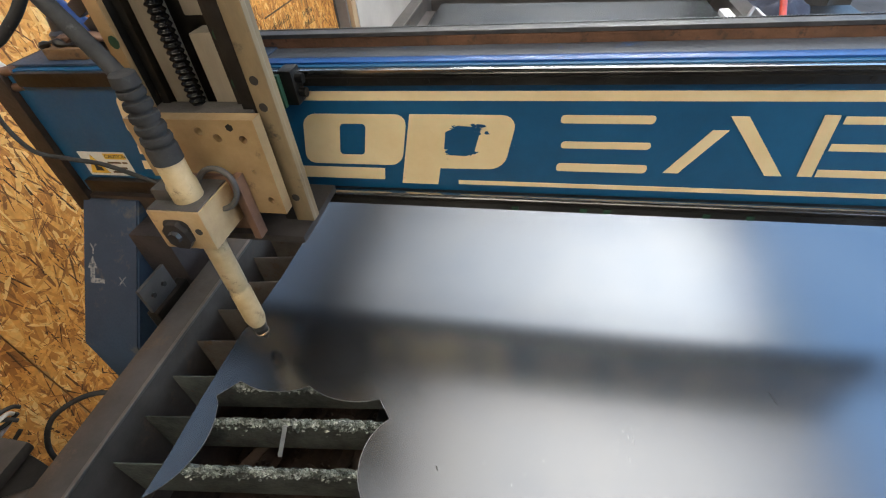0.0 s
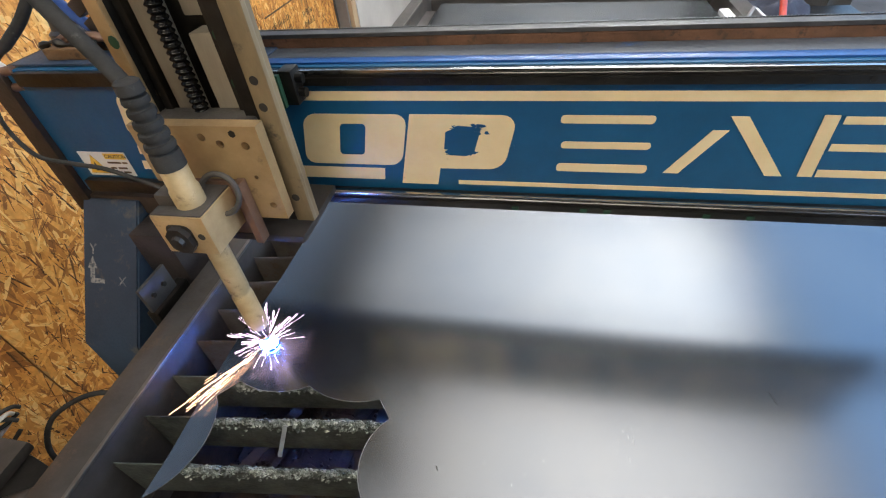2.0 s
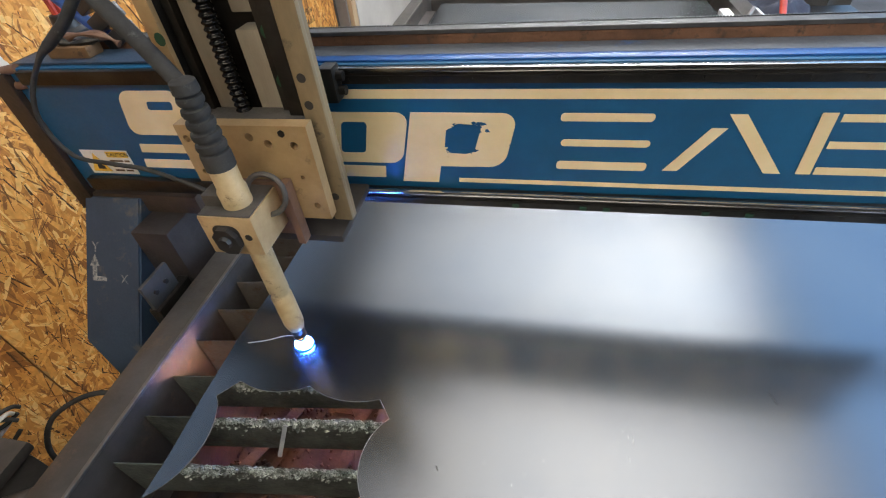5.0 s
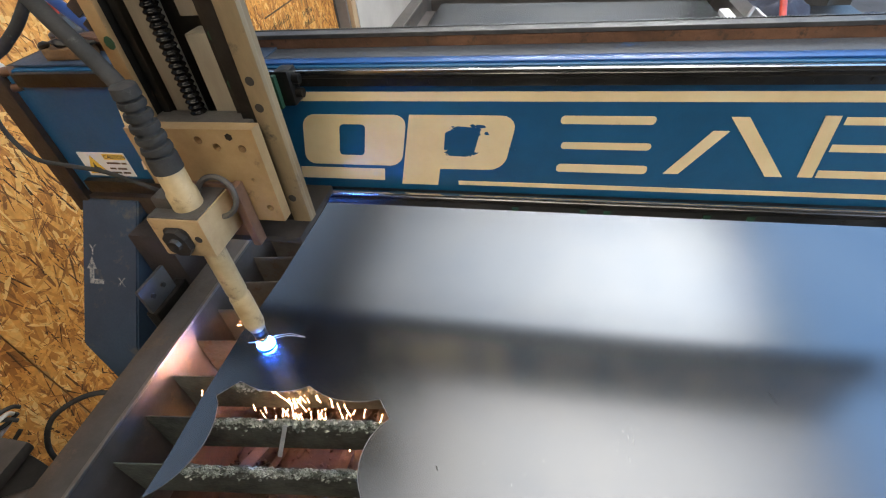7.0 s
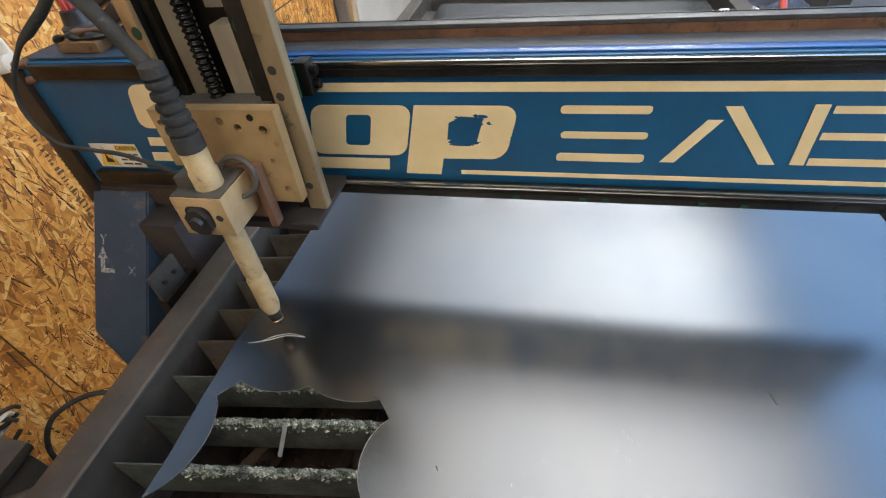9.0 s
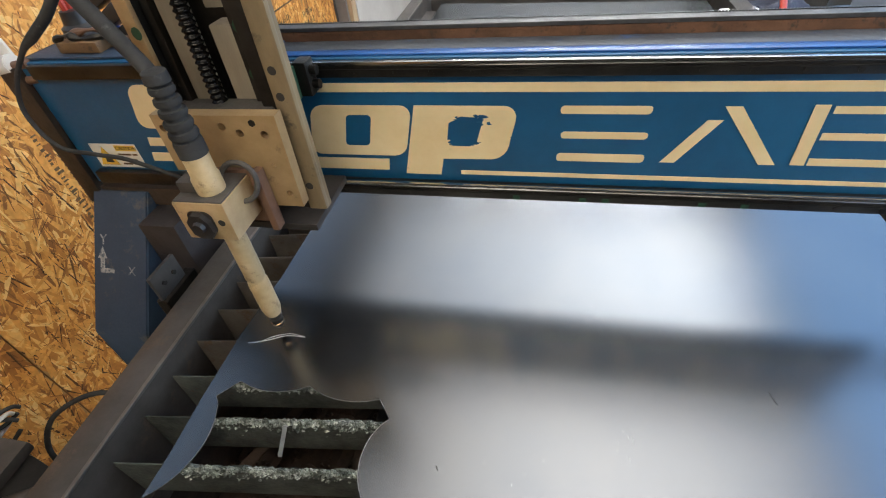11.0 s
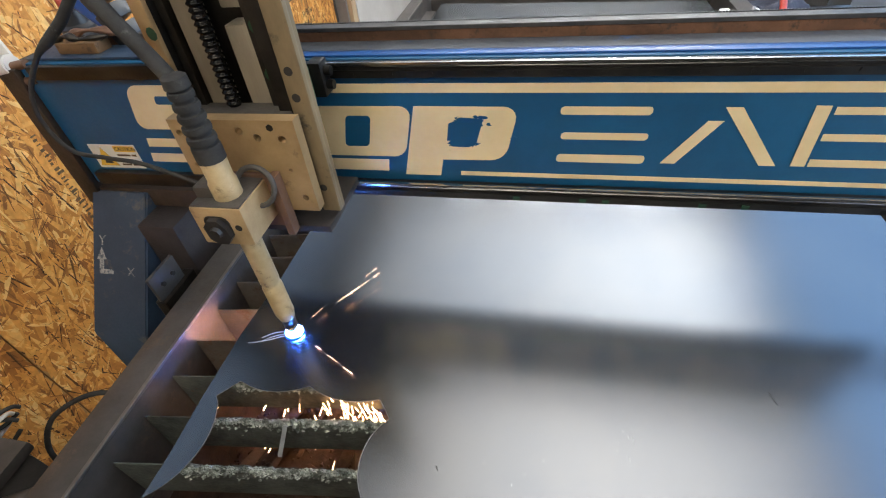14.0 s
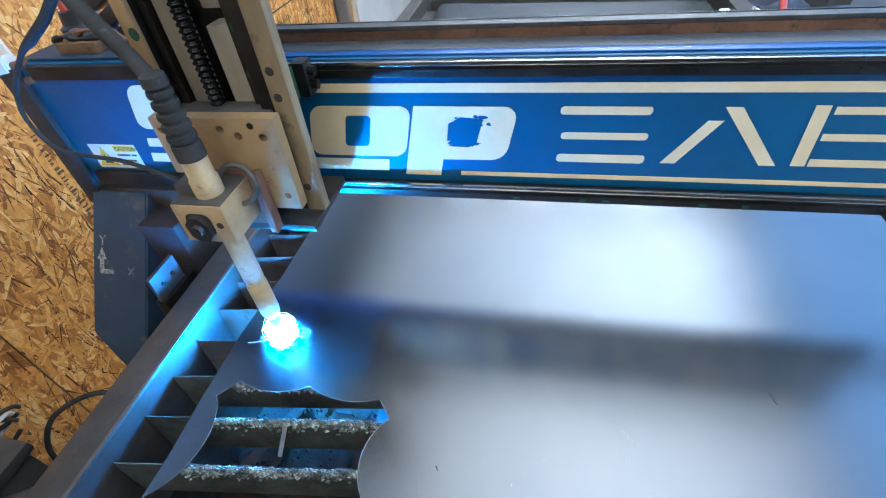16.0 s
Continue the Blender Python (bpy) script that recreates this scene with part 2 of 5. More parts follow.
def thing(name, at, label, category, group="", kind=""):
    """A thing: an Empty at its base, that parents its parts."""
    ob = new(name)
    ob.empty_display_size = 0.05
    ob.matrix_world = Matrix.Translation(at)
    ob["at"] = list(at)
    return tagged(ob, label, category, group, kind)


def part(name, bm, mat, parent, label="", smooth=False):
    """Links a bmesh, in world metres at the rest pose, as one mesh under a thing or a part."""
    at = Vector(parent["at"])
    bmesh.ops.translate(bm, verts=bm.verts, vec=-at)
    ob = new(name, finish(name, bm, mat, smooth))
    ob.parent = parent
    ob["at"] = list(at)
    if label:
        ob["label"] = label
    return ob


def solo(name, bm, mat, label, category, kind="", smooth=False, group=""):
    """A thing that is one mesh."""
    ob = new(name, finish(name, bm, mat, smooth))
    ob["at"] = [0, 0, 0]
    return tagged(ob, label, category, group, kind)


def box(x0, x1, y0, y1, z0, z1, bevel=0.002, bm=None, turn=None):
    b = bmesh.new()
    bmesh.ops.create_cube(b, size=1)
    bmesh.ops.scale(b, verts=b.verts, vec=(x1 - x0, y1 - y0, z1 - z0))
    if bevel:
        bmesh.ops.bevel(b, geom=list(b.edges), offset=min(bevel, 0.45 * min(x1 - x0, y1 - y0, z1 - z0)), segments=2, profile=0.6, affect="EDGES")
    if turn:
        bmesh.ops.transform(b, matrix=turn, verts=b.verts)
    bmesh.ops.translate(b, verts=b.verts, vec=((x0 + x1) / 2, (y0 + y1) / 2, (z0 + z1) / 2))
    return join(bm, b)


def join(bm, b):
    if bm is None:
        return b
    me = bpy.data.meshes.new("tmp")
    b.to_mesh(me)
    b.free()
    bm.from_mesh(me)
    bpy.data.meshes.remove(me)
    return bm


def rod(a, b, r, r2=None, sides=20, bm=None, bevel=0.0):
    """A round bar from a to b."""
    a, b = Vector(a), Vector(b)
    d = b - a
    m = Matrix.Translation((a + b) / 2) @ d.to_track_quat("Z", "Y").to_matrix().to_4x4()
    t = bmesh.new()
    bmesh.ops.create_cone(t, cap_ends=True, segments=sides, radius1=r, radius2=r if r2 is None else r2, depth=d.length)
    if bevel:
        rim = [e for e in t.edges if abs(e.verts[0].co.z - e.verts[1].co.z) < 1e-6]
        bmesh.ops.bevel(t, geom=rim, offset=bevel, segments=2, affect="EDGES")
    bmesh.ops.transform(t, matrix=m, verts=t.verts)
    return join(bm, t)


def lathe(profile, at, sides=28, bm=None):
    """Turned solid round a vertical line: (radius, height) pairs."""
    t = bmesh.new()
    rings = []
    for r, z in profile:
        rings.append([t.verts.new((at[0] + r * math.cos(2 * math.pi * i / sides), at[1] + r * math.sin(2 * math.pi * i / sides), at[2] + z)) for i in range(sides)])
    for p, q in zip(rings, rings[1:]):
        for i in range(sides):
            t.faces.new((p[i], p[(i + 1) % sides], q[(i + 1) % sides], q[i]))
    t.faces.new(rings[0])
    t.faces.new(list(reversed(rings[-1])))
    return join(bm, t)


def smooth_line(points, steps=10):
    """Catmull-Rom through a few points."""
    p = [Vector(q) for q in points]
    p = [2 * p[0] - p[1]] + p + [2 * p[-1] - p[-2]]
    out = []
    for i in range(1, len(p) - 2):
        for s in range(steps):
            t = s / steps
            out.append(0.5 * (2 * p[i] + (p[i + 1] - p[i - 1]) * t + (2 * p[i - 1] - 5 * p[i] + 4 * p[i + 1] - p[i + 2]) * t * t
                              + (3 * p[i] - p[i - 1] - 3 * p[i + 1] + p[i + 2]) * t ** 3))
    out.append(p[-2])
    return out


def tube(points, radius, sides=12, steps=10, bm=None, line=None):
    """A bent round tube; radius is a number or a function of 0..1 along it."""
    line = line or smooth_line(points, steps)
    t = bmesh.new()
    rings = []
    up = Vector((0.31, 0.22, 0.92))
    for i, c in enumerate(line):
        d = (line[min(i + 1, len(line) - 1)] - line[max(i - 1, 0)]).normalized()
        s = d.cross(up).normalized()
        u = s.cross(d)
        r = radius(i / (len(line) - 1)) if callable(radius) else radius
        rings.append([t.verts.new(c + r * (math.cos(2 * math.pi * k / sides) * s + math.sin(2 * math.pi * k / sides) * u)) for k in range(sides)])
    for p, q in zip(rings, rings[1:]):
        for k in range(sides):
            t.faces.new((p[k], p[(k + 1) % sides], q[(k + 1) % sides], q[k]))
    t.faces.new(rings[0])
    t.faces.new(list(reversed(rings[-1])))
    return join(bm, t)


def plate(outline, depth, place, holes=(), bm=None, bevel=0.0):
    """A flat plate of any outline: (u, v) corners laid by the matrix place, depth thick behind them; holes are (u, v) loops."""
    t = bmesh.new()
    loops = []
    for loop in [outline, *holes]:
        vs = [t.verts.new((u, v, 0)) for u, v in loop]
        loops += [t.edges.new((vs[i], vs[(i + 1) % len(vs)])) for i in range(len(vs))]
    bmesh.ops.triangle_fill(t, use_beauty=True, use_dissolve=False, edges=loops)
    top = list(t.faces)
    r = bmesh.ops.extrude_face_region(t, geom=top)
    moved = [v for v in r["geom"] if isinstance(v, bmesh.types.BMVert)]
    bmesh.ops.translate(t, verts=moved, vec=(0, 0, -depth))
    bmesh.ops.recalc_face_normals(t, faces=t.faces)
    bmesh.ops.transform(t, matrix=place, verts=t.verts)
    return join(bm, t)


def ring(u, v, r, n=14, squash=1.0):
    return [(u + r * math.cos(2 * math.pi * i / n), v + squash * r * math.sin(2 * math.pi * i / n)) for i in range(n)]


def rounded(u0, u1, v0, v1, r, slant=0.0, n=5):
    """A rectangle with round corners, leaning by slant per unit of height."""
    out = []
    for cu, cv, a in ((u1 - r, v1 - r, 0), (u0 + r, v1 - r, 90), (u0 + r, v0 + r, 180), (u1 - r, v0 + r, 270)):
        for i in range(n + 1):
            t = radians(a + 90 * i / n)
            q = (cu + r * math.cos(t), cv + r * math.sin(t))
            out.append((q[0] + slant * (q[1] - v0), q[1]))
    return out


# upright face that looks towards -y: u along x, v along z
def facing(y):
    return Matrix(((1, 0, 0, 0), (0, 0, -1, y), (0, 1, 0, 0), (0, 0, 0, 1)))


# flat face that looks up: u along x, v along y
def flat(z):
    return Matrix.Translation((0, 0, z))


# ---- the room ----
WALL_X, FAR_Y, NEAR_Y, DOOR_X, CEIL_Z = -1.35, 6.2, -3.2, 1.62, 2.9

solo("ground", box(-14, 16, -14, 14, -0.9, -0.012, 0), M_CONCRETE, "grey concrete yard outside the shop", "ground", "structure")
solo("floor", box(-1.6, DOOR_X + 0.12, NEAR_Y, FAR_Y, -0.01, 0.0, 0), M_CONCRETE, "stained grey concrete shop floor", "floor", "structure")
# Ceiling and outer walls are unseen; their tones shape the sheet's reflection.
solo("ceiling", box(-1.6, DOOR_X + 0.12, NEAR_Y - 0.1, FAR_Y + 0.1, CEIL_Z, CEIL_Z + 0.1, 0), M_CEIL, "dark shop ceiling, out of view, toned to darken the sheet's reflection", "ceiling", "structure")
solo("wall_far", box(-1.6, DOOR_X + 0.12, FAR_Y, FAR_Y + 0.1, 0, CEIL_Z, 0), M_WHITE, "white far wall, out of view, toned to brighten the sheet's reflection", "wall", "structure")
solo("wall_near", box(-1.6, DOOR_X + 0.12, NEAR_Y - 0.1, NEAR_Y, 0, CEIL_Z, 0), M_SHOPWALL, "dark shop wall, out of view, toned to darken the sheet's reflection", "wall", "structure")

door_wall = box(DOOR_X, DOOR_X + 0.12, NEAR_Y, -0.2, 0, CEIL_Z, 0)
box(DOOR_X, DOOR_X + 0.12, 3.3, FAR_Y, 0, CEIL_Z, 0, door_wall)
box(DOOR_X, DOOR_X + 0.12, -0.2, 3.3, 2.84, CEIL_Z, 0, door_wall)
solo("wall_door", door_wall, M_SHOPWALL, "shop wall with a wide open door, toned to darken the sheet's reflection", "wall", "structure")

osb_wall = tagged(new("wall_osb"), "unpainted oriented strand board wall with ink stamps", "wall", "", "structure")
osb_wall["at"] = [0, 0, 0]
OSB_END = 3.12
# Unseen upper boards, toned after the pale and dark bands mirrored in the sheet.
part("upper_board", box(WALL_X - 0.012, WALL_X, NEAR_Y, OSB_END, 1.52, 2.24, 0), M_UPPER, osb_wall, "pale blue upper board, out of view")
part("top_board", box(WALL_X - 0.012, WALL_X, NEAR_Y, OSB_END, 2.245, CEIL_Z, 0), M_CEIL, osb_wall, "dark top board, out of view")
part("board", box(WALL_X - 0.012, WALL_X, NEAR_Y, 0.515, 0, 1.515, 0), M_OSB_BASE, osb_wall)
part("board", box(WALL_X - 0.012, WALL_X, 0.519, 1.735, 0, 1.515, 0), M_OSB_BASE, osb_wall)
part("board", box(WALL_X - 0.012, WALL_X, 1.739, OSB_END, 0, 1.515, 0), M_OSB_BASE, osb_wall)
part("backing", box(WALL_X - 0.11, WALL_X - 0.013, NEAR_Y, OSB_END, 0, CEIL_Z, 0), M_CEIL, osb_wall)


def strands(count, y0, y1, z0, z1, seed, mat=M_OSB, thin=1.0, lift=0.0):
    """Wood strands pressed flat on the board, each a thin chip of its own, tapered and a little tilted."""
    rnd = random.Random(seed)
    verts, faces = [], []
    for i in range(count):
        y, z = rnd.uniform(y0, y1), rnd.uniform(z0, z1)
        if abs(y - 0.517) < 0.012 or abs(y - 1.737) < 0.012:
            continue
        chip = i > 0.62 * count
        a = math.pi / 2 + rnd.gauss(0, 0.9 if chip else 0.32)
        ln, w = (rnd.uniform(0.010, 0.038), rnd.uniform(0.002, 0.008)) if chip else (rnd.uniform(0.035, 0.085), rnd.uniform(0.006, 0.021))
        w *= thin
        x = WALL_X + 0.0002 + lift + 0.0016 * i / count
        ca, sa = math.cos(a), math.sin(a)
        tl, tw = rnd.uniform(-0.0005, 0.0005), rnd.uniform(-0.0007, 0.0007)
        base = len(verts)
        cut = [(-ln, -w * rnd.uniform(0.2, 1)), (-ln * rnd.uniform(0.6, 0.9), -w), (ln * rnd.uniform(0.6, 0.95), -w * rnd.uniform(0.6, 1)), (ln, w * rnd.uniform(-0.6, 0.6)),
               (ln * rnd.uniform(0.5, 0.9), w), (-ln * rnd.uniform(0.7, 1), w * rnd.uniform(0.6, 1))]
        for u, v in cut:
            yy = y + u * ca - v * sa
            if abs(y - 0.517) < 0.08:
                yy = min(yy, 0.5145) if y < 0.517 else max(yy, 0.5195)
            verts.append((x + tl * u / ln + tw * v / w, yy, z + u * sa + v * ca))
        faces.append(tuple(range(base, base + 6)))
    me = bpy.data.meshes.new("strands")
    me.from_pydata(verts, [], faces)
    me.materials.append(mat)
    ob = new("strands", me)
    ob.parent = osb_wall
    ob["kind"] = "stuff"
    return ob


strands(9000, 0.0, 1.4, 0.0, 1.35, 3)
strands(7000, 1.4, OSB_END, 0.0, 1.5, 4)
# Dark slivers laid over the strands put the shade of their gaps into colour.
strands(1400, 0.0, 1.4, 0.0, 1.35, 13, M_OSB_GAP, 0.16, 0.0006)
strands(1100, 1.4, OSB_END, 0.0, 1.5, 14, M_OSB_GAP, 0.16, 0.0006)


def ink_stamp(y, z, turn_deg, bars):
    """Mill printing on the board: short worn ink bars."""
    bm = None
    c, s = math.cos(radians(turn_deg)), math.sin(radians(turn_deg))
    for u, v, w, h in bars:
        place = Matrix(((0, 0, 1, WALL_X + 0.0024), (c, -s, 0, y), (s, c, 0, z), (0, 0, 0, 1)))
        bm = plate([(u, v), (u + w, v), (u + w, v + h), (u, v + h)], 0.0006, place, bm=bm)
    return part("ink_stamp", bm, M_STAMP, osb_wall, "faded black mill stamp")


def text_bars(rows, length, height, gap, seed):
    rnd = random.Random(seed)
    out = []
    for r in range(rows):
        u = 0.0
        while u < length:
            w = rnd.uniform(0.003, 0.009)
            out.append((u, -r * (height + gap), w, height * rnd.uniform(0.35, 1)))
            u += w + rnd.uniform(0.003, 0.012)
    return out


ink_stamp(0.98, 0.99, -90, text_bars(3, 0.34, 0.022, 0.012, 1))
ink_stamp(0.93, 0.60, -90, text_bars(2, 0.16, 0.022, 0.012, 2))
ink_stamp(2.25, 0.82, 0, text_bars(2, 0.26, 0.03, 0.02, 3) + [(0.0, 0.07, 0.36, 0.008), (0.0, -0.12, 0.36, 0.008)])
ink_stamp(2.66, 0.78, 0, text_bars(2, 0.13, 0.035, 0.02, 5))
ink_stamp(1.5, 0.9, 0, text_bars(3, 0.2, 0.03, 0.02, 6))

solo("wall_stud", box(WALL_X - 0.11, WALL_X + 0.004, OSB_END, OSB_END + 0.03, 0, CEIL_Z, 0.003), M_FLAT_BLACK, "dark gap board at the end of the strand board", "trim", "structure")
solo("door_post", box(WALL_X - 0.1, WALL_X + 0.075, OSB_END + 0.03, OSB_END + 0.14, 0, CEIL_Z, 0.004), M_TRIM, "grey painted door post", "trim", "structure")
solo("trim", box(WALL_X + 0.075, WALL_X + 0.105, OSB_END + 0.05, OSB_END + 0.13, 0, CEIL_Z, 0.003), M_PINE, "bare pine strip beside the door post", "trim", "structure")
solo("wall_return", box(WALL_X - 0.25, WALL_X + 0.105, OSB_END + 0.14, FAR_Y, 0, CEIL_Z, 0), M_DRYWALL, "grey painted board wall", "wall", "structure")


def ceiling_light(x, y, sx, sy, mat):
    t = thing("ceiling_light", (x, y, CEIL_Z), "glowing light panel in a white tray, added out of view on the ceiling", "light", "shop lights")
    tray = None
    for x0, x1, y0, y1 in ((-sx, -sx + 0.02, -sy, sy), (sx - 0.02, sx, -sy, sy), (-sx + 0.02, sx - 0.02, -sy, -sy + 0.02), (-sx + 0.02, sx - 0.02, sy - 0.02, sy)):
        tray = box(x + x0, x + x1, y + y0, y + y1, CEIL_Z - 0.05, CEIL_Z, 0.002, tray)
    part("frame", tray, M_WHITE, t)
    part("diffuser", box(x - sx + 0.022, x + sx - 0.022, y - sy + 0.022, y + sy - 0.022, CEIL_Z - 0.035, CEIL_Z - 0.01, 0.002), mat, t)


# Unseen lights added over the far end for highlights on the gantry.
for lx, sx in ((-0.82, 0.16), (-0.05, 0.28), (0.60, 0.26), (1.26, 0.325)):
    ceiling_light(lx, 4.65, sx, 0.25, M_PANEL)
# unseen glowing panels added for the sheet's reflection, dimmer towards the strand board wall
for i, (x0, x1) in enumerate(GLOW_BAYS):
    for y0, y1, dim in ((2.05, 3.65, 1.0), (0.35, 1.60, 0.72)):
        t = thing("roof_panel", ((x0 + x1) / 2, (y0 + y1) / 2, CEIL_Z), "white glowing panel added out of view for the sheet's reflection", "roof panel", "roof panels")
        part("panel", box(x0, x1, y0, y1, CEIL_Z - 0.03, CEIL_Z - 0.01, 0.002), M_GLOW_FAR[i] if dim == 1 else M_GLOW_NEAR[i], t)
        part("batten", box(x1, x1 + 0.02, y0, y1, CEIL_Z - 0.035, CEIL_Z, 0.002), M_WHITE, t)
# Unseen lights added behind the camera to brighten the wall and gantry face.
ceiling_light(-0.70, -0.75, 0.36, 0.36, M_PANEL_KEY)
ceiling_light(-0.45, -1.9, 0.36, 0.36, M_PANEL_KEY)
for lx in (-0.1, 0.66, 1.24):
    ceiling_light(lx, -1.1, 0.29 if lx > 1 else 0.36, 0.36, M_PANEL_KEY)

# Unseen plate added to keep the far lights off the far sheet and floor.
solo("light_shelf", box(-1.3, 1.6, 4.50, 4.98, 2.64, 2.66, 0.004), M_SHOPWALL, "dark baffle added out of view to cut the far lights' steep rays", "shelf", "structure")

# ---- cutting table ----
table = thing("cutting_table", (0, 0.9, 0), "welded steel plasma cutting table with a dusty bare steel frame", "cutting table")
RAIL_IN, RAIL_OUT, RAIL_TOP = -0.602, -0.663, 0.887
part("side_rail", box(RAIL_OUT, RAIL_IN, -0.9, 2.75, 0.70, RAIL_TOP, 0.005), M_FRAME, table, "bare steel box rail", True)
part("side_rail", box(0.80, 0.875, -0.9, 2.75, 0.70, SHEET_Z + 0.004, 0.006), M_FRAME, table, "bare steel box rail", True)
# thin strip along the inner top edge, brighter than the rail
part("worn_edge", box(RAIL_IN - 0.006, RAIL_IN + 0.0012, -0.88, 2.7, RAIL_TOP - 0.006, RAIL_TOP + 0.0012, 0.003), M_RAIL_EDGE, table, "brighter rail edge", True)
part("end_rail", box(RAIL_IN, 0.80, 2.68, 2.75, 0.70, SHEET_Z - 0.01, 0.006), M_FRAME, table, "", True)
part("end_rail", box(RAIL_IN, 0.80, -0.9, -0.83, 0.70, SHEET_Z - 0.01, 0.006), M_FRAME, table, "", True)
part("pan", box(RAIL_IN, 0.80, -0.83, 2.68, 0.50, 0.53, 0), M_PAN, table, "pan floor covered in rusty cutting dust")
part("pan_side", box(RAIL_IN - 0.014, RAIL_IN - 0.004, -0.83, 2.68, 0.40, 0.705, 0), M_PAN, table)
part("pan_side", box(0.80, 0.81, -0.83, 2.68, 0.40, 0.705, 0), M_PAN, table)
for lx in (-0.69, 0.81):
    for ly in (-0.85, 0.9, 2.65):
        part("leg", box(lx, lx + 0.06, ly, ly + 0.06, 0, 0.70, 0.004), M_FRAME, table)
# ledge that carries the slat ends, and dividers between them
part("slat_ledge", box(RAIL_IN, RAIL_IN + 0.016, -0.8, 2.66, 0.70, 0.745, 0.002), M_FRAME, table)
for px, py0, py1 in ((-0.30, -0.5, 0.9), (0.2, -0.5, 0.9)):
    part("cross_bar", box(px, px + 0.03, py0, py1, 0.535, 0.60, 0.003), M_FRAME, table)

SKEW = 0.115
SLAT_TOP = SHEET_Z - 0.0005


def slat(k, ragged):
    """One slat on edge. Near ones are crusted with dross along the top."""
    rnd = random.Random(100 + k)
    y = 0.276 + 0.0757 * k
    x0, x1 = RAIL_IN + 0.002, 0.795
    t = bmesh.new()
    n = 150 if ragged else 2
    th = 0.0022
    cols = []
    for i in range(n + 1):
        x = x0 + (x1 - x0) * i / n
        yy = y + SKEW * (x - x0)
        crust = 1.0 if (ragged and x > -0.50) else 0.0
        top = SLAT_TOP - crust * rnd.uniform(0.0, 0.010)
        w = th + crust * rnd.uniform(0.001, 0.006)
        w2 = th + crust * rnd.uniform(0.0, 0.004)
        cols.append([t.verts.new(c) for c in ((x, yy - th, 0.75), (x, yy - th - crust * 0.0012, 0.79), (x, yy - w2, top - 0.026), (x, yy - w, top - 0.008), (x, yy - w * 0.5, top),
                                              (x, yy + w * 0.5, top - 0.001), (x, yy + w, top - 0.012), (x, yy + th, 0.75))])
    for p, q in zip(cols, cols[1:]):
        for i in range(8):
            t.faces.new((p[i], p[(i + 1) % 8], q[(i + 1) % 8], q[i]))
    t.faces.new(cols[0])
    t.faces.new(list(reversed(cols[-1])))
    s = part("slat", t, M_SLAT if ragged else M_SLAT_BARE, table, "slat crusted with cutting dross" if ragged else "")
    if ragged:
        verts, faces = [], []
        for i in range(2600):
            x = rnd.uniform(-0.50, -0.14)
            yy = y + SKEW * (x - x0)
            proud = k in (-1, 0) and -0.46 < x < -0.24
            r = rnd.uniform(0.0007, 0.0032)
            z = SLAT_TOP + (0.002 if proud else -0.014 if k == 1 else -0.002) - abs(rnd.gauss(0, 0.012)) - 0.5 * r
            c = Vector((x, yy - rnd.uniform(0.001, 0.006), z))
            b0 = len(verts)
            sx, sz = rnd.uniform(0.7, 1.7), rnd.uniform(0.6, 1.5)
            for d in ((1, 0, 0), (0, 1, 0), (-1, 0, 0), (0, -1, 0), (0, 0, 1), (0, 0, -1)):
                j = rnd.uniform(0.7, 1.3)
                verts.append((c.x + d[0] * r * sx * j, c.y + d[1] * r * j, min(c.z + d[2] * r * sz * j, SLAT_TOP + (0.004 if proud else 0))))
            for f in ((0, 1, 4), (1, 2, 4), (2, 3, 4), (3, 0, 4), (1, 0, 5), (2, 1, 5), (3, 2, 5), (0, 3, 5)):
                faces.append(tuple(b0 + v for v in f))
        me = bpy.data.meshes.new("dross")
        me.from_pydata(verts, [], faces)
        me.materials.append(M_DROSS)
        ob = new("dross", me)
        ob.parent = s
        ob.matrix_parent_inverse = Matrix.Translation(-Vector(table["at"]))
        ob["kind"] = "stuff"


for k in range(-6, 12):
    slat(k, k in (-2, -1, 0, 1))

# scrap lying in the pan
rnd = random.Random(11)


def scrap_strip(x, y, z, ln, w, turn_deg, tilt):
    t = bmesh.new()
    bmesh.ops.create_cube(t, size=1)
    bmesh.ops.scale(t, verts=t.verts, vec=(ln, w, 0.003))
    bmesh.ops.bevel(t, geom=list(t.edges), offset=0.0008, segments=1, affect="EDGES")
    bmesh.ops.transform(t, matrix=pose(x, y, z, rnd.uniform(-25, 25), tilt, turn_deg), verts=t.verts)
    return solo("scrap_strip", t, M_PAN, "rusty offcut strip lying in the table pan", "scrap metal", "", False, "offcuts in the pan")


for i in range(46):
    scrap_strip(rnd.uniform(-0.55, 0.0), rnd.uniform(-0.05, 0.62), rnd.uniform(0.54, 0.60), rnd.uniform(0.05, 0.22), rnd.uniform(0.008, 0.03), rnd.uniform(0, 180), rnd.uniform(-14, 14))

verts, faces = [], []
for i in range(2600):
    x, y, r = rnd.uniform(-0.62, 0.05), rnd.uniform(-0.1, 0.75), rnd.uniform(0.002, 0.009)
    b0 = len(verts)
    h = r * rnd.uniform(0.5, 1.2)
    a = rnd.uniform(0, 6.28)
    for j in range(5):
        q = a + 6.283 * j / 5
        verts.append((x + r * math.cos(q) * rnd.uniform(0.6, 1.2), y + r * math.sin(q) * rnd.uniform(0.6, 1.2), 0.529))
    verts.append((x, y, 0.53 + h))
    for j in range(5):
        faces.append((b0 + j, b0 + (j + 1) % 5, b0 + 5))
me = bpy.data.meshes.new("pan_slag")
me.from_pydata(verts, [], faces)
me.materials.append(M_PAN)
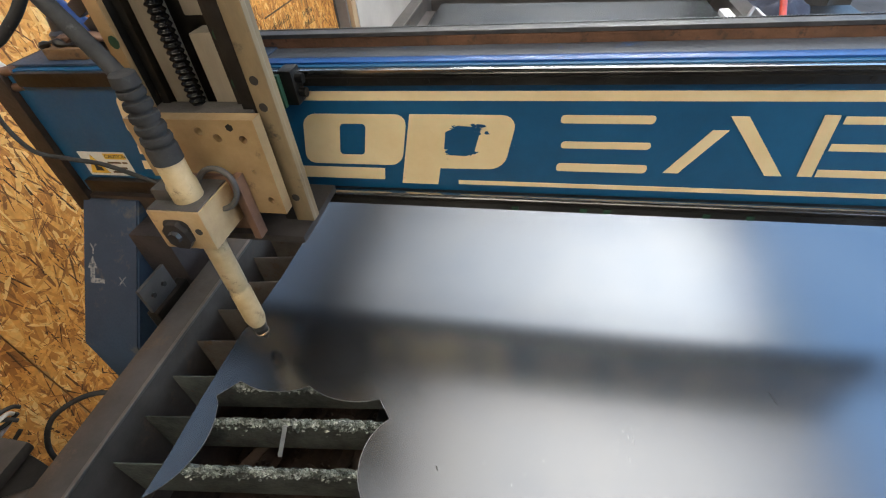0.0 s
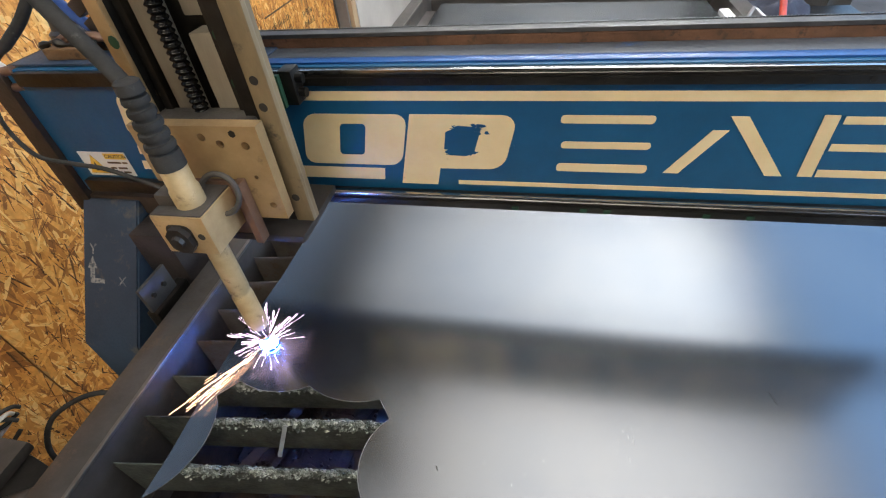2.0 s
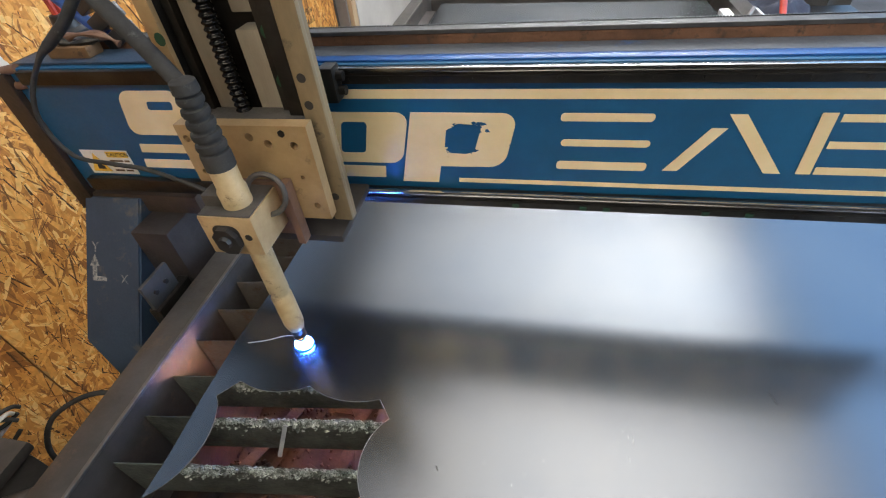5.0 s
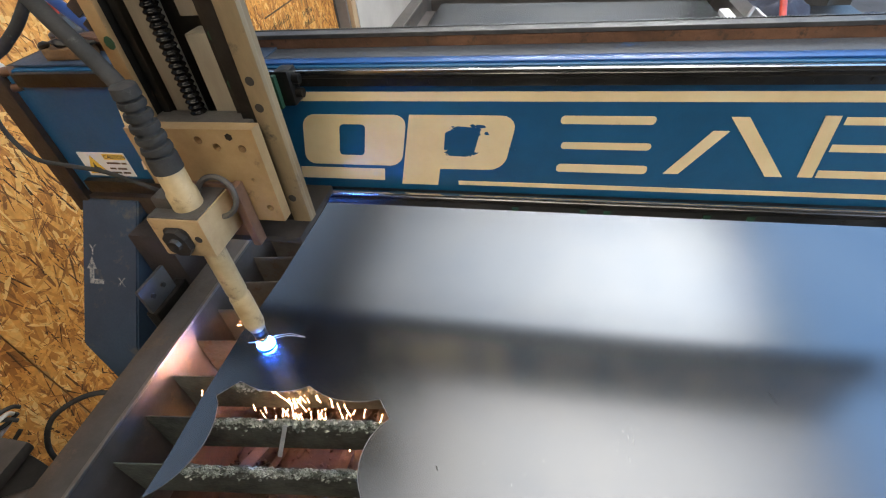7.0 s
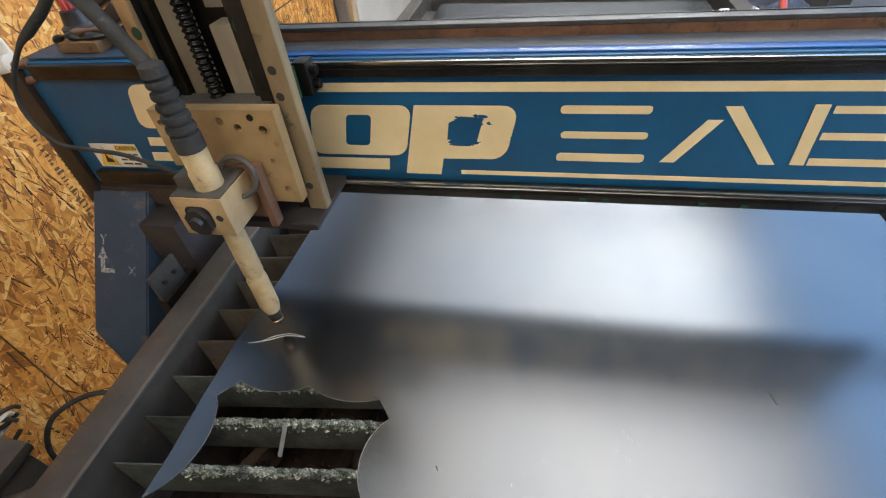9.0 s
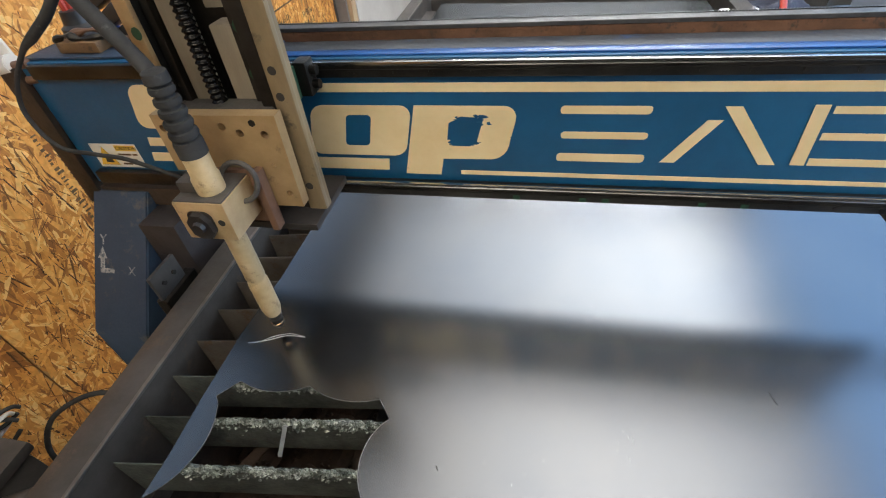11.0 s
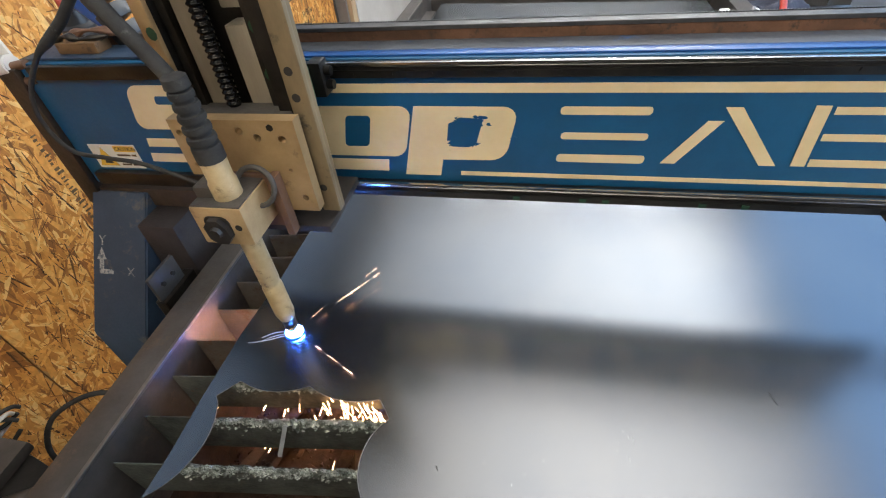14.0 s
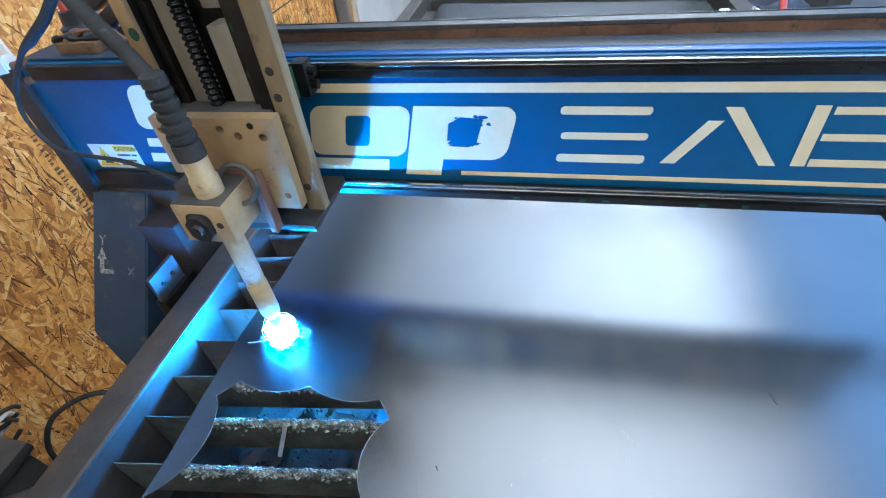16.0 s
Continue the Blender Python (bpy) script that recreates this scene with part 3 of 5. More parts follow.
tagged(new("pan_slag", me), "loose rusty slag grit on the pan floor", "slag", "", "stuff")

# sliver of metal hung over the crusted slat
solo("metal_sliver", box(-0.0034, 0.0034, -0.0012, 0.0012, -0.028, 0.028, 0.0006, None, pose(0, 0, 0, -32, 16, 4)), M_SLIVER, "thin bright steel sliver hanging over a slat", "scrap metal").location = (-0.366, 0.279, 0.823)

# ---- the sheet ----
def arc_points(a, m, b, n=12):
    """Points on the circle through three points."""
    (ax, ay), (mx, my), (bx, by) = a, m, b
    d = 2 * (ax * (my - by) + mx * (by - ay) + bx * (ay - my))
    ux = ((ax * ax + ay * ay) * (my - by) + (mx * mx + my * my) * (by - ay) + (bx * bx + by * by) * (ay - my)) / d
    uy = ((ax * ax + ay * ay) * (bx - mx) + (mx * mx + my * my) * (ax - bx) + (bx * bx + by * by) * (mx - ax)) / d
    r = math.hypot(ax - ux, ay - uy)
    t0, tm, t1 = (math.atan2(y - uy, x - ux) for x, y in ((ax, ay), (mx, my), (bx, by)))
    for k in (-1, 0, 1):
        e = t1 + 2 * math.pi * k
        for j in (-1, 0, 1):
            q = tm + 2 * math.pi * j
            if (t0 < q < e or t0 > q > e) and abs(e - t0) < 2 * math.pi:
                return [(ux + r * math.cos(t0 + (e - t0) * i / n), uy + r * math.sin(t0 + (e - t0) * i / n)) for i in range(n)]
    return [a, m]


outline = [(0.714, -0.75), (0.714, 2.45), (-0.52, 2.56), (-0.500, 0.90), (-0.507, 0.60), (-0.520, 0.45), (-0.521, 0.32), (-0.518, 0.22), (-0.521, 0.158)]
outline += arc_points((-0.517, 0.163), (-0.478, 0.221), (-0.477, 0.284), 12)
outline += [(-0.477, 0.284), (-0.487, 0.312), (-0.498, 0.325), (-0.470, 0.3565)]
outline += arc_points((-0.465, 0.355), (-0.402, 0.345), (-0.346, 0.363), 12)
outline += arc_points((-0.346, 0.363), (-0.285, 0.345), (-0.222, 0.355), 12)
outline += [(-0.221, 0.355), (-0.199, 0.327)]
outline += arc_points((-0.197, 0.325), (-0.224, 0.262), (-0.203, 0.203), 14)
outline += arc_points((-0.203, 0.203), (-0.15, 0.16), (-0.16, 0.09), 10)
outline += [(-0.16, 0.08), (-0.16, -0.75)]
steel = plate(outline, 0.0016, flat(SHEET_Z + 0.0016))
sheet = solo("steel_sheet", steel, M_SHEET, "grey cold-rolled steel sheet with scalloped cut-outs on the table", "steel sheet")

part("cut_edge", tube(None, 0.0006, 6, 1, None, [Vector((x, y, SHEET_Z + 0.0012)) for x, y in outline[8:-1]]), M_SCUFF, sheet, "bright cut edge")

# short pen and scratch marks on the sheet
for x, y, ln, a in ((0.371, 0.435, 0.022, 105), (-0.11, 0.262, 0.008, 120), (0.0, 0.235, 0.01, 10)):
    ob = solo("scratch_mark", box(-ln / 2, ln / 2, -0.0006, 0.0006, 0, 0.0002, 0), M_FLAT_BLACK, "short dark scribed mark on the steel sheet", "mark", "", False, "marks on the sheet")
    ob.matrix_world = pose(x, y, SHEET_Z + 0.0017, 0, 0, a)

# scuffed patches: fine bright scratches along the rolling direction
rnd = random.Random(5)
verts, faces = [], []
for cx, cy, n, sx, sy in ((0.122, 0.570, 16, 0.010, 0.02), (0.150, 0.335, 14, 0.010, 0.014), (0.0, 0.29, 6, 0.03, 0.02), (0.0, 0.52, 6, 0.06, 0.04)):
    for i in range(n):
        x, y, ln, w = cx + rnd.gauss(0, sx), cy + rnd.gauss(0, sy), rnd.uniform(0.002, 0.008), rnd.uniform(0.0001, 0.00028)
        d = rnd.gauss(0, 0.12) * ln
        b0 = len(verts)
        verts += [(x - w, y, SHEET_Z + 0.00175), (x + w, y, SHEET_Z + 0.00175), (x + w + d, y + ln, SHEET_Z + 0.00175), (x - w + d, y + ln, SHEET_Z + 0.00175)]
        faces.append((b0, b0 + 1, b0 + 2, b0 + 3))
me = bpy.data.meshes.new("scuff_marks")
me.from_pydata(verts, [], faces)
me.materials.append(M_SCUFF)
tagged(new("scuff_marks", me), "fine bright scuffs on the steel sheet", "scuff marks", "", "stuff")

# ---- gantry ----
gantry = thing("gantry", (0, 0.8, SHEET_Z + 0.1), "blue painted steel gantry beam with cream vinyl shapes and linear rails", "gantry")
GF = 0.734            # front face of the beam
GX0, GX1 = -0.985, 0.745
# Front plate left thin and open behind, to fit its reflection in the sheet.
beam = box(GX0, GX1, GF, GF + 0.016, 0.980, 1.252, 0.004)
box(GX0, GX1, GF + 0.0155, GF + 0.105, 1.214, 1.252, 0.004, beam)
part("beam", beam, M_BLUE, gantry, "blue painted beam, a front plate under a top box", True)
# Lighter blue strip: the highlight on the beam's front edge, put into the paint.
part("top_skin", box(-0.46, GX1 - 0.01, GF + 0.008, GF + 0.030, 1.2505, 1.2555, 0.0024), M_BLUE_HIGHLIGHT, gantry, "scuffed glossy blue edge, its highlight put into the colour", True)
# dust-grey strip behind the blue edge
part("top_skin", box(-0.46, GX1 - 0.01, GF + 0.0305, GF + 0.077, 1.2525, 1.2550, 0.0010), M_TOPDUST, gantry, "grey top skin", True)
part("top_skin", box(GX0 + 0.01, -0.46, GF + 0.012, GF + 0.09, 1.2525, 1.2575, 0.0018), M_BLUE_DUSTY, gantry, "dust-covered blue top", True)


def linear_rail(z0, z1, y):
    """Ground steel rail with a groove, screwed to the face."""
    r = part("rail", box(-0.955, GX1 - 0.03, y, GF - 0.001, z0, z1, 0.003), M_DARK_METAL, gantry, "oily ground steel rail", True)
    part("rail_edge", box(-0.46, GX1 - 0.03, y - 0.0035, y + 0.006, z1 - 0.006, z1 + 0.0015, 0.002), M_BRIGHT, r, "polished rail edge", True)
    part("rail_edge", box(-0.46, GX1 - 0.03, y - 0.0025, y + 0.004, z0 + (z1 - z0) * 0.45, z0 + (z1 - z0) * 0.45 + 0.003, 0.001), M_DARK_METAL, r, "", True)
    for i in range(17):
        x = -0.44 + i * 0.067
        part("bolt", rod((x, y + 0.002, z0 + 0.008), (x, y - 0.0012, z0 + 0.008), 0.0042, None, 12), M_DARK_METAL, r)
    return r


linear_rail(1.2245, 1.2505, GF - 0.014)
low = linear_rail(0.990, 1.020, GF - 0.018)
for x in (0.292, 0.36, 0.13, 0.09, -0.03):
    part("paint_dab", box(x - 0.006, x + 0.006, GF - 0.0208, GF - 0.0182, 0.993, 1.001, 0.0006), M_GREEN, low, "green paint dab")
part("rust_bar", box(GX0 + 0.05, GX1 - 0.02, GF + 0.078, GF + 0.10, 1.2525, 1.2705, 0.002), M_RUST, gantry, "rusty flat bar")
rack = part("gear_rack", box(GX0 + 0.05, GX1 - 0.02, GF + 0.0765, GF + 0.1, 1.2708, 1.2775, 0.001), M_RACK, gantry, "toothed gear rack")
teeth, tf = [], []
for i in range(352):
    x = GX0 + 0.06 + i * 0.0047
    b0 = len(teeth)
    for dx, dy in ((0, 0), (0.0012, 0.0045), (0.0026, 0.0045), (0.0038, 0)):
        teeth += [(x + dx, GF + 0.0995 + dy, 1.2712), (x + dx, GF + 0.0995 + dy, 1.2788)]
    for a, b in ((0, 2), (2, 4), (4, 6)):
        tf.append((b0 + a, b0 + b, b0 + b + 1, b0 + a + 1))
    tf.append((b0 + 1, b0 + 3, b0 + 5, b0 + 7))
me = bpy.data.meshes.new("teeth")
me.from_pydata(teeth, [], tf)
me.materials.append(M_RACK)
ob = new("teeth", me)
ob.parent = rack
ob.matrix_parent_inverse = Matrix.Translation(-Vector(gantry["at"]))
ob["kind"] = "stuff"

part("end_plate", box(GX0 - 0.045, GX0 - 0.001, GF - 0.012, GF + 0.15, 0.93, 1.245, 0.003), M_BROWN, gantry, "dark brown rusty end flange", True)
part("end_arm", box(GX1 - 0.02, 0.925, GF + 0.078, GF + 0.10, 1.165, 1.19, 0.003), M_BROWN, gantry, "brown steel arm out to the far side rail", True)
part("end_leg", box(0.898, 0.925, GF + 0.076, GF + 0.102, 0.804, 1.1645, 0.003), M_BROWN, gantry, "brown steel leg on the far side rail", True)
part("lower_flange", box(GX0, -0.72, GF - 0.006, GF + 0.05, 0.925, 0.971, 0.003), M_BROWN, gantry, "brown steel flange under the beam", True)

# cream vinyl on the face: plain stripes, blocks and bars
FACE = facing(GF - 0.0012)


def vinyl(name, outline, holes=()):
    return part(name, plate(outline, 0.001, FACE, holes), M_CREAM, gantry, "cream vinyl shape")


def bar(u0, u1, v0, v1, slant=0.0):
    return [(u0, v0), (u1, v0), (u1 + slant * (v1 - v0), v1), (u0 + slant * (v1 - v0), v1)]


vinyl("stripe", bar(-0.416, 0.70, 1.1945, 1.2105, 0.2))
vinyl("stripe", bar(-0.135, 0.70, 1.033, 1.0415))
vinyl("stripe", bar(-0.443, -0.276, 1.038, 1.0625, 0.15))
LEAN = 0.22
vinyl("block", rounded(-0.427, -0.238, 1.070, 1.170, 0.022, LEAN), [list(reversed(rounded(-0.354, -0.306, 1.090, 1.152, 0.008, LEAN)))])
ragged = []
for i, (u, v) in enumerate(rounded(-0.160, -0.103, 1.092, 1.150, 0.012, LEAN, 8)):
    ragged.append((u + (random.uniform(-0.004, 0.008) if i % 2 else 0), v + random.uniform(-0.003, 0.003)))
vinyl("block", [(-0.243, 1.031), (-0.174, 1.031), (-0.167, 1.066)] + rounded(-0.2365, -0.053, 1.067, 1.170, 0.026, LEAN)[18:] + rounded(-0.2365, -0.053, 1.067, 1.170, 0.026, LEAN)[:6] + [(-0.2115, 1.1705)], [list(reversed(ragged))])
# thin lettering drawn as bars
vinyl("bar", rounded(0.036, 0.178, 1.157, 1.171, 0.006, 0.1))
vinyl("bar", rounded(0.040, 0.180, 1.112, 1.1245, 0.006, 0.1))
vinyl("bar", rounded(0.036, 0.182, 1.0675, 1.083, 0.006, 0.1))
vinyl("bar", bar(0.209, 0.232, 1.0695, 1.148, 0.70))
vinyl("bar", bar(0.361, 0.386, 1.0695, 1.171, -0.78))
vinyl("bar", bar(0.407, 0.428, 1.070, 1.174, -0.03))
for v0, v1 in ((1.070, 1.083), (1.116, 1.128), (1.160, 1.172)):
    vinyl("bar", bar(0.432, 0.56, v0, v1, -0.03))
vinyl("bar", rounded(0.60, 0.69, 1.157, 1.171, 0.006, 0.1))
vinyl("bar", rounded(0.60, 0.69, 1.0675, 1.083, 0.006, 0.1))
# block and bars beside the carriage
vinyl("block", rounded(-0.79, -0.662, 1.119, 1.209, 0.022, LEAN), [list(reversed(rounded(-0.722, -0.668, 1.171, 1.188, 0.005, LEAN)))])
vinyl("bar", bar(-0.79, -0.64, 1.079, 1.098, LEAN))
vinyl("bar", bar(-0.80, -0.64, 1.043, 1.063, LEAN))
random.seed(7)
for i in range(9):
    u, v = random.choice(((-0.097, 1.150), (-0.090, 1.140), (-0.046, 1.112)))
    u, v = u + random.uniform(-0.009, 0.009), v + random.uniform(-0.006, 0.006)
    part("worn_patch", plate([(u + random.uniform(0.3, 1) * 0.009 * math.cos(a), v + random.uniform(0.3, 1) * 0.005 * math.sin(a)) for a in [k * 0.9 for k in range(7)]], 0.0004, facing(GF - 0.0018)),
         M_BLUE, gantry, "patch where the vinyl has torn away")

# caution label
lab = part("caution_label", plate([(-0.944, 1.024), (-0.829, 1.024), (-0.829, 1.081), (-0.944, 1.081)], 0.0008, facing(GF - 0.0010)), M_LABEL, gantry, "white and yellow caution label")
part("header", plate([(-0.883, 1.0645), (-0.832, 1.0645), (-0.832, 1.078), (-0.883, 1.078)], 0.0004, facing(GF - 0.0016)), M_YELLOW, lab)
part("warning_triangle", plate([(-0.939, 1.030), (-0.892, 1.030), (-0.9155, 1.074)], 0.0004, facing(GF - 0.0016)), M_YELLOW, lab)
edge = plate([(-0.9395, 1.0295), (-0.8915, 1.0295), (-0.9155, 1.0745)], 0.0004, facing(GF - 0.0013))
part("triangle_edge", edge, M_FLAT_BLACK, lab)
part("symbol", plate([(-0.923, 1.036), (-0.903, 1.036), (-0.905, 1.044), (-0.913, 1.047), (-0.916, 1.058), (-0.920, 1.047)], 0.0004, facing(GF - 0.0021)), M_FLAT_BLACK, lab)
for u0, u1, v in ((-0.883, -0.85, 1.056), (-0.847, -0.835, 1.056), (-0.883, -0.868, 1.043), (-0.864, -0.842, 1.043), (-0.883, -0.86, 1.033), (-0.856, -0.838, 1.033)):
    part("print_line", plate(bar(u0, u1, v - 0.0022, v + 0.0022), 0.0003, facing(GF - 0.0014)), M_STAMP, lab)


def words(text, size, place, mat, parent, name="lettering"):
    cu = bpy.data.curves.new(name, "FONT")
    cu.body, cu.size, cu.align_x, cu.align_y, cu.extrude = text, size, "CENTER", "CENTER", 0.0002
    tmp = new("tmp_text", cu)
    bpy.context.view_layer.update()
    me = bpy.data.meshes.new_from_object(tmp.evaluated_get(bpy.context.evaluated_depsgraph_get()))
    bpy.data.objects.remove(tmp)
    me.transform(Matrix.Translation(-Vector(parent["at"])) @ place)
    me.materials.clear()
    me.materials.append(mat)
    ob = new(name, me)
    ob.parent = parent
    return ob


words("CAUTION", 0.0115, facing(GF - 0.0022) @ pose(-0.8545, 1.0712, 0), M_FLAT_BLACK, lab)

# sloped drive box at the end of the gantry
prof = [(0.735, 0.966), (0.726, 0.966), (0.516, 0.702), (0.516, 0.44), (0.75, 0.44), (0.75, 0.966)]


def profile_x(points, x0, x1, bevel=0.004):
    t = bmesh.new()
    a = [t.verts.new((x0, y, z)) for y, z in points]
    f = t.faces.new(a)
    r = bmesh.ops.extrude_face_region(t, geom=[f])
    bmesh.ops.translate(t, verts=[v for v in r["geom"] if isinstance(v, bmesh.types.BMVert)], vec=(x1 - x0, 0, 0))
    bmesh.ops.recalc_face_normals(t, faces=t.faces)
    if bevel:
        bmesh.ops.bevel(t, geom=list(t.edges), offset=bevel, segments=2, affect="EDGES")
    return t


drive = part("drive_cover", profile_x(prof, -1.006, -0.859), M_BLUE_DUSTY, gantry, "dusty blue sloping drive cover", True)
UP = Vector((0, 0.6225, 0.7826))
NRM = Vector((0, -0.7826, 0.6225))


def on_slope(u, w):
    """A frame on the sloped cover: u along x, w metres down from the top edge."""
    o = Vector((u, 0.726, 0.966)) - UP * w + NRM * 0.0006
    return Matrix(((1, 0, 0, o.x), (0, UP.y, NRM.y, o.y), (0, UP.z, NRM.z, o.z), (0, 0, 0, 1)))


words("Y", 0.034, on_slope(-0.977, 0.118), M_STENCIL, drive)
words("X", 0.030, on_slope(-0.900, 0.188), M_STENCIL, drive)
arrow = plate([(-0.006, 0.0), (-0.006, 0.034), (-0.013, 0.034), (0.0, 0.062), (0.013, 0.034), (0.006, 0.034), (0.006, 0.011), (0.032, 0.011), (0.032, 0.0)], 0.0003, on_slope(-0.979, 0.195))
part("axis_arrow", arrow, M_STENCIL, drive, "worn white axis arrow")
# bearing block and bracket that ride on the table's rail
part("truck", box(-0.840, -0.722, 0.60, 0.80, 0.66, 0.78, 0.006), M_DARK_METAL, gantry, "dark steel gantry truck", True)
part("truck_plate", box(-0.857, -0.765, 0.655, 0.80, 0.70, 0.924, 0.004), M_PLUM, gantry, "dusty plum-grey upright plate", True)
part("riser", box(-0.735, -0.709, 0.50, 0.60, 0.77, 0.86, 0.003), M_DARK_METAL, gantry)
bracket = part("bracket", box(-0.708, -0.700, 0.490, 0.565, 0.876, 0.935, 0.002), M_BRACKET, gantry, "grey upright bracket plate with two bolts", True)
for y in (0.3, 0.7):
    y, z = 0.490 + (0.565 - 0.490) * y, (0.876 + 0.935) / 2
    part("bolt", rod((-0.700, y, z), (-0.696, y, z), 0.005, None, 12), M_DARK_METAL, bracket)
part("guide_rail", box(-0.745, -0.708, 0.35, 1.2, 0.70, 0.80, 0.004), M_DARK_METAL, gantry, "", True)

# clamp, plugs and wires that sit on the beam end
clamp = thing("cable_clamp", (-0.87, 0.80, 1.2575), "brown taped cable clamp lying on the gantry beam", "clamp")
part("body", box(-0.905, -0.815, 0.762, 0.800, 1.2575, 1.278, 0.004), M_WOODBLOCK, clamp, "worn orange-brown block", True)
part("jaw", tube([(-0.915, 0.775, 1.278), (-0.88, 0.772, 1.287), (-0.85, 0.775, 1.281), (-0.80, 0.785, 1.283)], lambda t: 0.0055 + 0.003 * math.sin(17 * t), 8, 8), M_DARK_METAL, clamp, "blackened wire wound round it", True)
part("jaw", tube([(-0.89, 0.79, 1.282), (-0.85, 0.793, 1.291), (-0.80, 0.798, 1.286), (-0.775, 0.80, 1.27)], lambda t: 0.006 + 0.003 * math.sin(13 * t), 8, 8), M_REDBROWN, clamp, "", True)

plug = thing("white_connector", (-1.03, 0.80, 1.25), "white plastic connector housing clipped to the beam end", "connector")
part("plate", box(-1.040, -1.000, 0.752, 0.758, 1.15, 1.29, 0.002, None, pose(0, 0, 0, 0, -10, 0)), M_WHITE, plug, "thin white plate", True)
part("body", rod((-1.036, 0.738, 1.243), (-0.996, 0.738, 1.250), 0.019, None, 20, None, 0.003), M_WHITE, plug, "round white body", True)
for z in (1.245, 1.215):
    part("tube", rod((-1.010, 0.734, z), (-0.965, 0.738, z + 0.006), 0.0085, None, 12), M_REDBROWN, plug, "red-brown tube", True)
gland = thing("cable_gland", (-0.955, 0.88, 1.255), "black cable gland with red wires", "cable gland")
part("base", lathe([(0.034, -0.005), (0.034, 0.02), (0.026, 0.026), (0.022, 0.05), (0.016, 0.052)], (-0.955, 0.88, 1.255), 16), M_BLACK, gland, "", True)
for i, dy in enumerate((0, 0.012, -0.012)):
    part("wire", tube([(-0.955, 0.88 + dy, 1.29), (-0.965, 0.885 + dy, 1.34), (-1.02, 0.90 + dy, 1.375), (-1.12, 0.93 + dy, 1.36 + 0.02 * i)], 0.006, 8, 8), M_RED, gland, "red wire", True)
blue_lead = solo("blue_cable", tube([(-0.80, 0.83, 1.262), (-0.86, 0.84, 1.30), (-0.94, 0.86, 1.36), (-1.0, 0.88, 1.42)], 0.011, 10, 8), M_BLUECABLE, "blue cable rising from the gantry beam", "cable", "", True)
chain = thing("cable_carrier", (-0.80, 0.84, 1.30), "black plastic cable carrier links above the beam", "cable carrier")
for i in range(7):
    u = i / 6
    c = (-0.79 - 0.10 * u, 0.83 + 0.02 * u, 1.275 + 0.19 * u)
    part("link", box(c[0] - 0.028, c[0] + 0.028, c[1] - 0.02, c[1] + 0.02, c[2] - 0.014, c[2] + 0.014, 0.004, None, pose(0, 0, 0, 0, -28, 0)), M_BLACK, chain, "", True)
GANTRY_RIDERS = [gantry, clamp, plug, gland, blue_lead, chain]


def scaled_about_eye(tops, factor, keep=()):
    """Scales drawn parts about the camera's eye, 1.52 m over the plan's origin."""
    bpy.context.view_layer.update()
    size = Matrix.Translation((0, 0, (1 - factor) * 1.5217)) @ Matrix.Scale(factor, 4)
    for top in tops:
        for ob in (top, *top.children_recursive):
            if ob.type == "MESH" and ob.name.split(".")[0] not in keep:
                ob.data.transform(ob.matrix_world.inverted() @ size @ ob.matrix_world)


# Fitted to the camera's view: same outlines, nearer, so the sheet's reflection lines up.
EYE_SCALE = 0.93
scaled_about_eye(GANTRY_RIDERS, EYE_SCALE, ("truck", "riser", "bracket", "guide_rail"))

# ---- carriage on the gantry ----
car = thing("torch_carriage", (-0.40, 0.66, 1.0), "tarnished aluminium carriage with side plates and a lift screw", "carriage")


part("side_plate", plate([(0.595, 1.05), (0.606, 1.05), (0.606, 1.66), (0.595, 1.66)], 0.022, Matrix(((0, 0, 1, -0.2885), (1, 0, 0, 0), (0, 1, 0, 0), (0, 0, 0, 1)))), M_CREAM_DIRTY, car, "tarnished cream side plate")
part("front_strip", box(-0.3185, -0.2865, 0.583, 0.5945, 1.052, 1.66, 0.003), M_CREAM_DIRTY, car, "grimy tarnished cream strip", True)
part("front_strip", box(-0.340, -0.319, 0.585, 0.5945, 1.052, 1.66, 0.002), M_DARK_METAL, car, "oily black strip", True)
# Black discs on the strip put the bolt recesses' shade into colour.
for z in (1.292, 1.254, 1.42, 1.10):
    part("bolt_hole", rod((-0.306, 0.5826, z), (-0.306, 0.590, z), 0.0065, None, 14), M_FLAT_BLACK, car, "black disc for a shaded bolt recess")
part("side_plate", box(-0.506, -0.484, 0.583, 0.593, 1.05, 1.66, 0.003), M_CREAM_METAL, car, "tarnished golden side strip", True)
# inner side of the strip, drawn darker than its front
part("side_web", box(-0.503, -0.486, 0.5935, 0.66, 1.05, 1.66, 0.002), M_DARK_METAL, car, "dark side web", True)
part("back_plate", box(-0.484, -0.372, 0.662, 0.70, 1.05, 1.66, 0.002), M_DARK_METAL, car, "dark back plate", True)
part("guide_bar", box(-0.466, -0.440, 0.612, 0.648, 1.10, 1.66, 0.003), M_GUIDE, car, "grey linear guide", True)
part("guide_bar", box(-0.398, -0.360, 0.612, 0.648, 1.10, 1.345, 0.003), M_GUIDE, car, "tarnished slide block", True)
part("guide_bar", box(-0.396, -0.362, 0.617, 0.646, 1.365, 1.66, 0.003), M_GUIDE, car, "tarnished slide block", True)
part("gib", box(-0.358, -0.336, 0.602, 0.650, 1.09, 1.66, 0.002), M_DARK_METAL, car, "oily dark guide", True)
part("gib", box(-0.483, -0.470, 0.604, 0.650, 1.09, 1.66, 0.002), M_DARK_METAL, car, "oily dark guide", True)
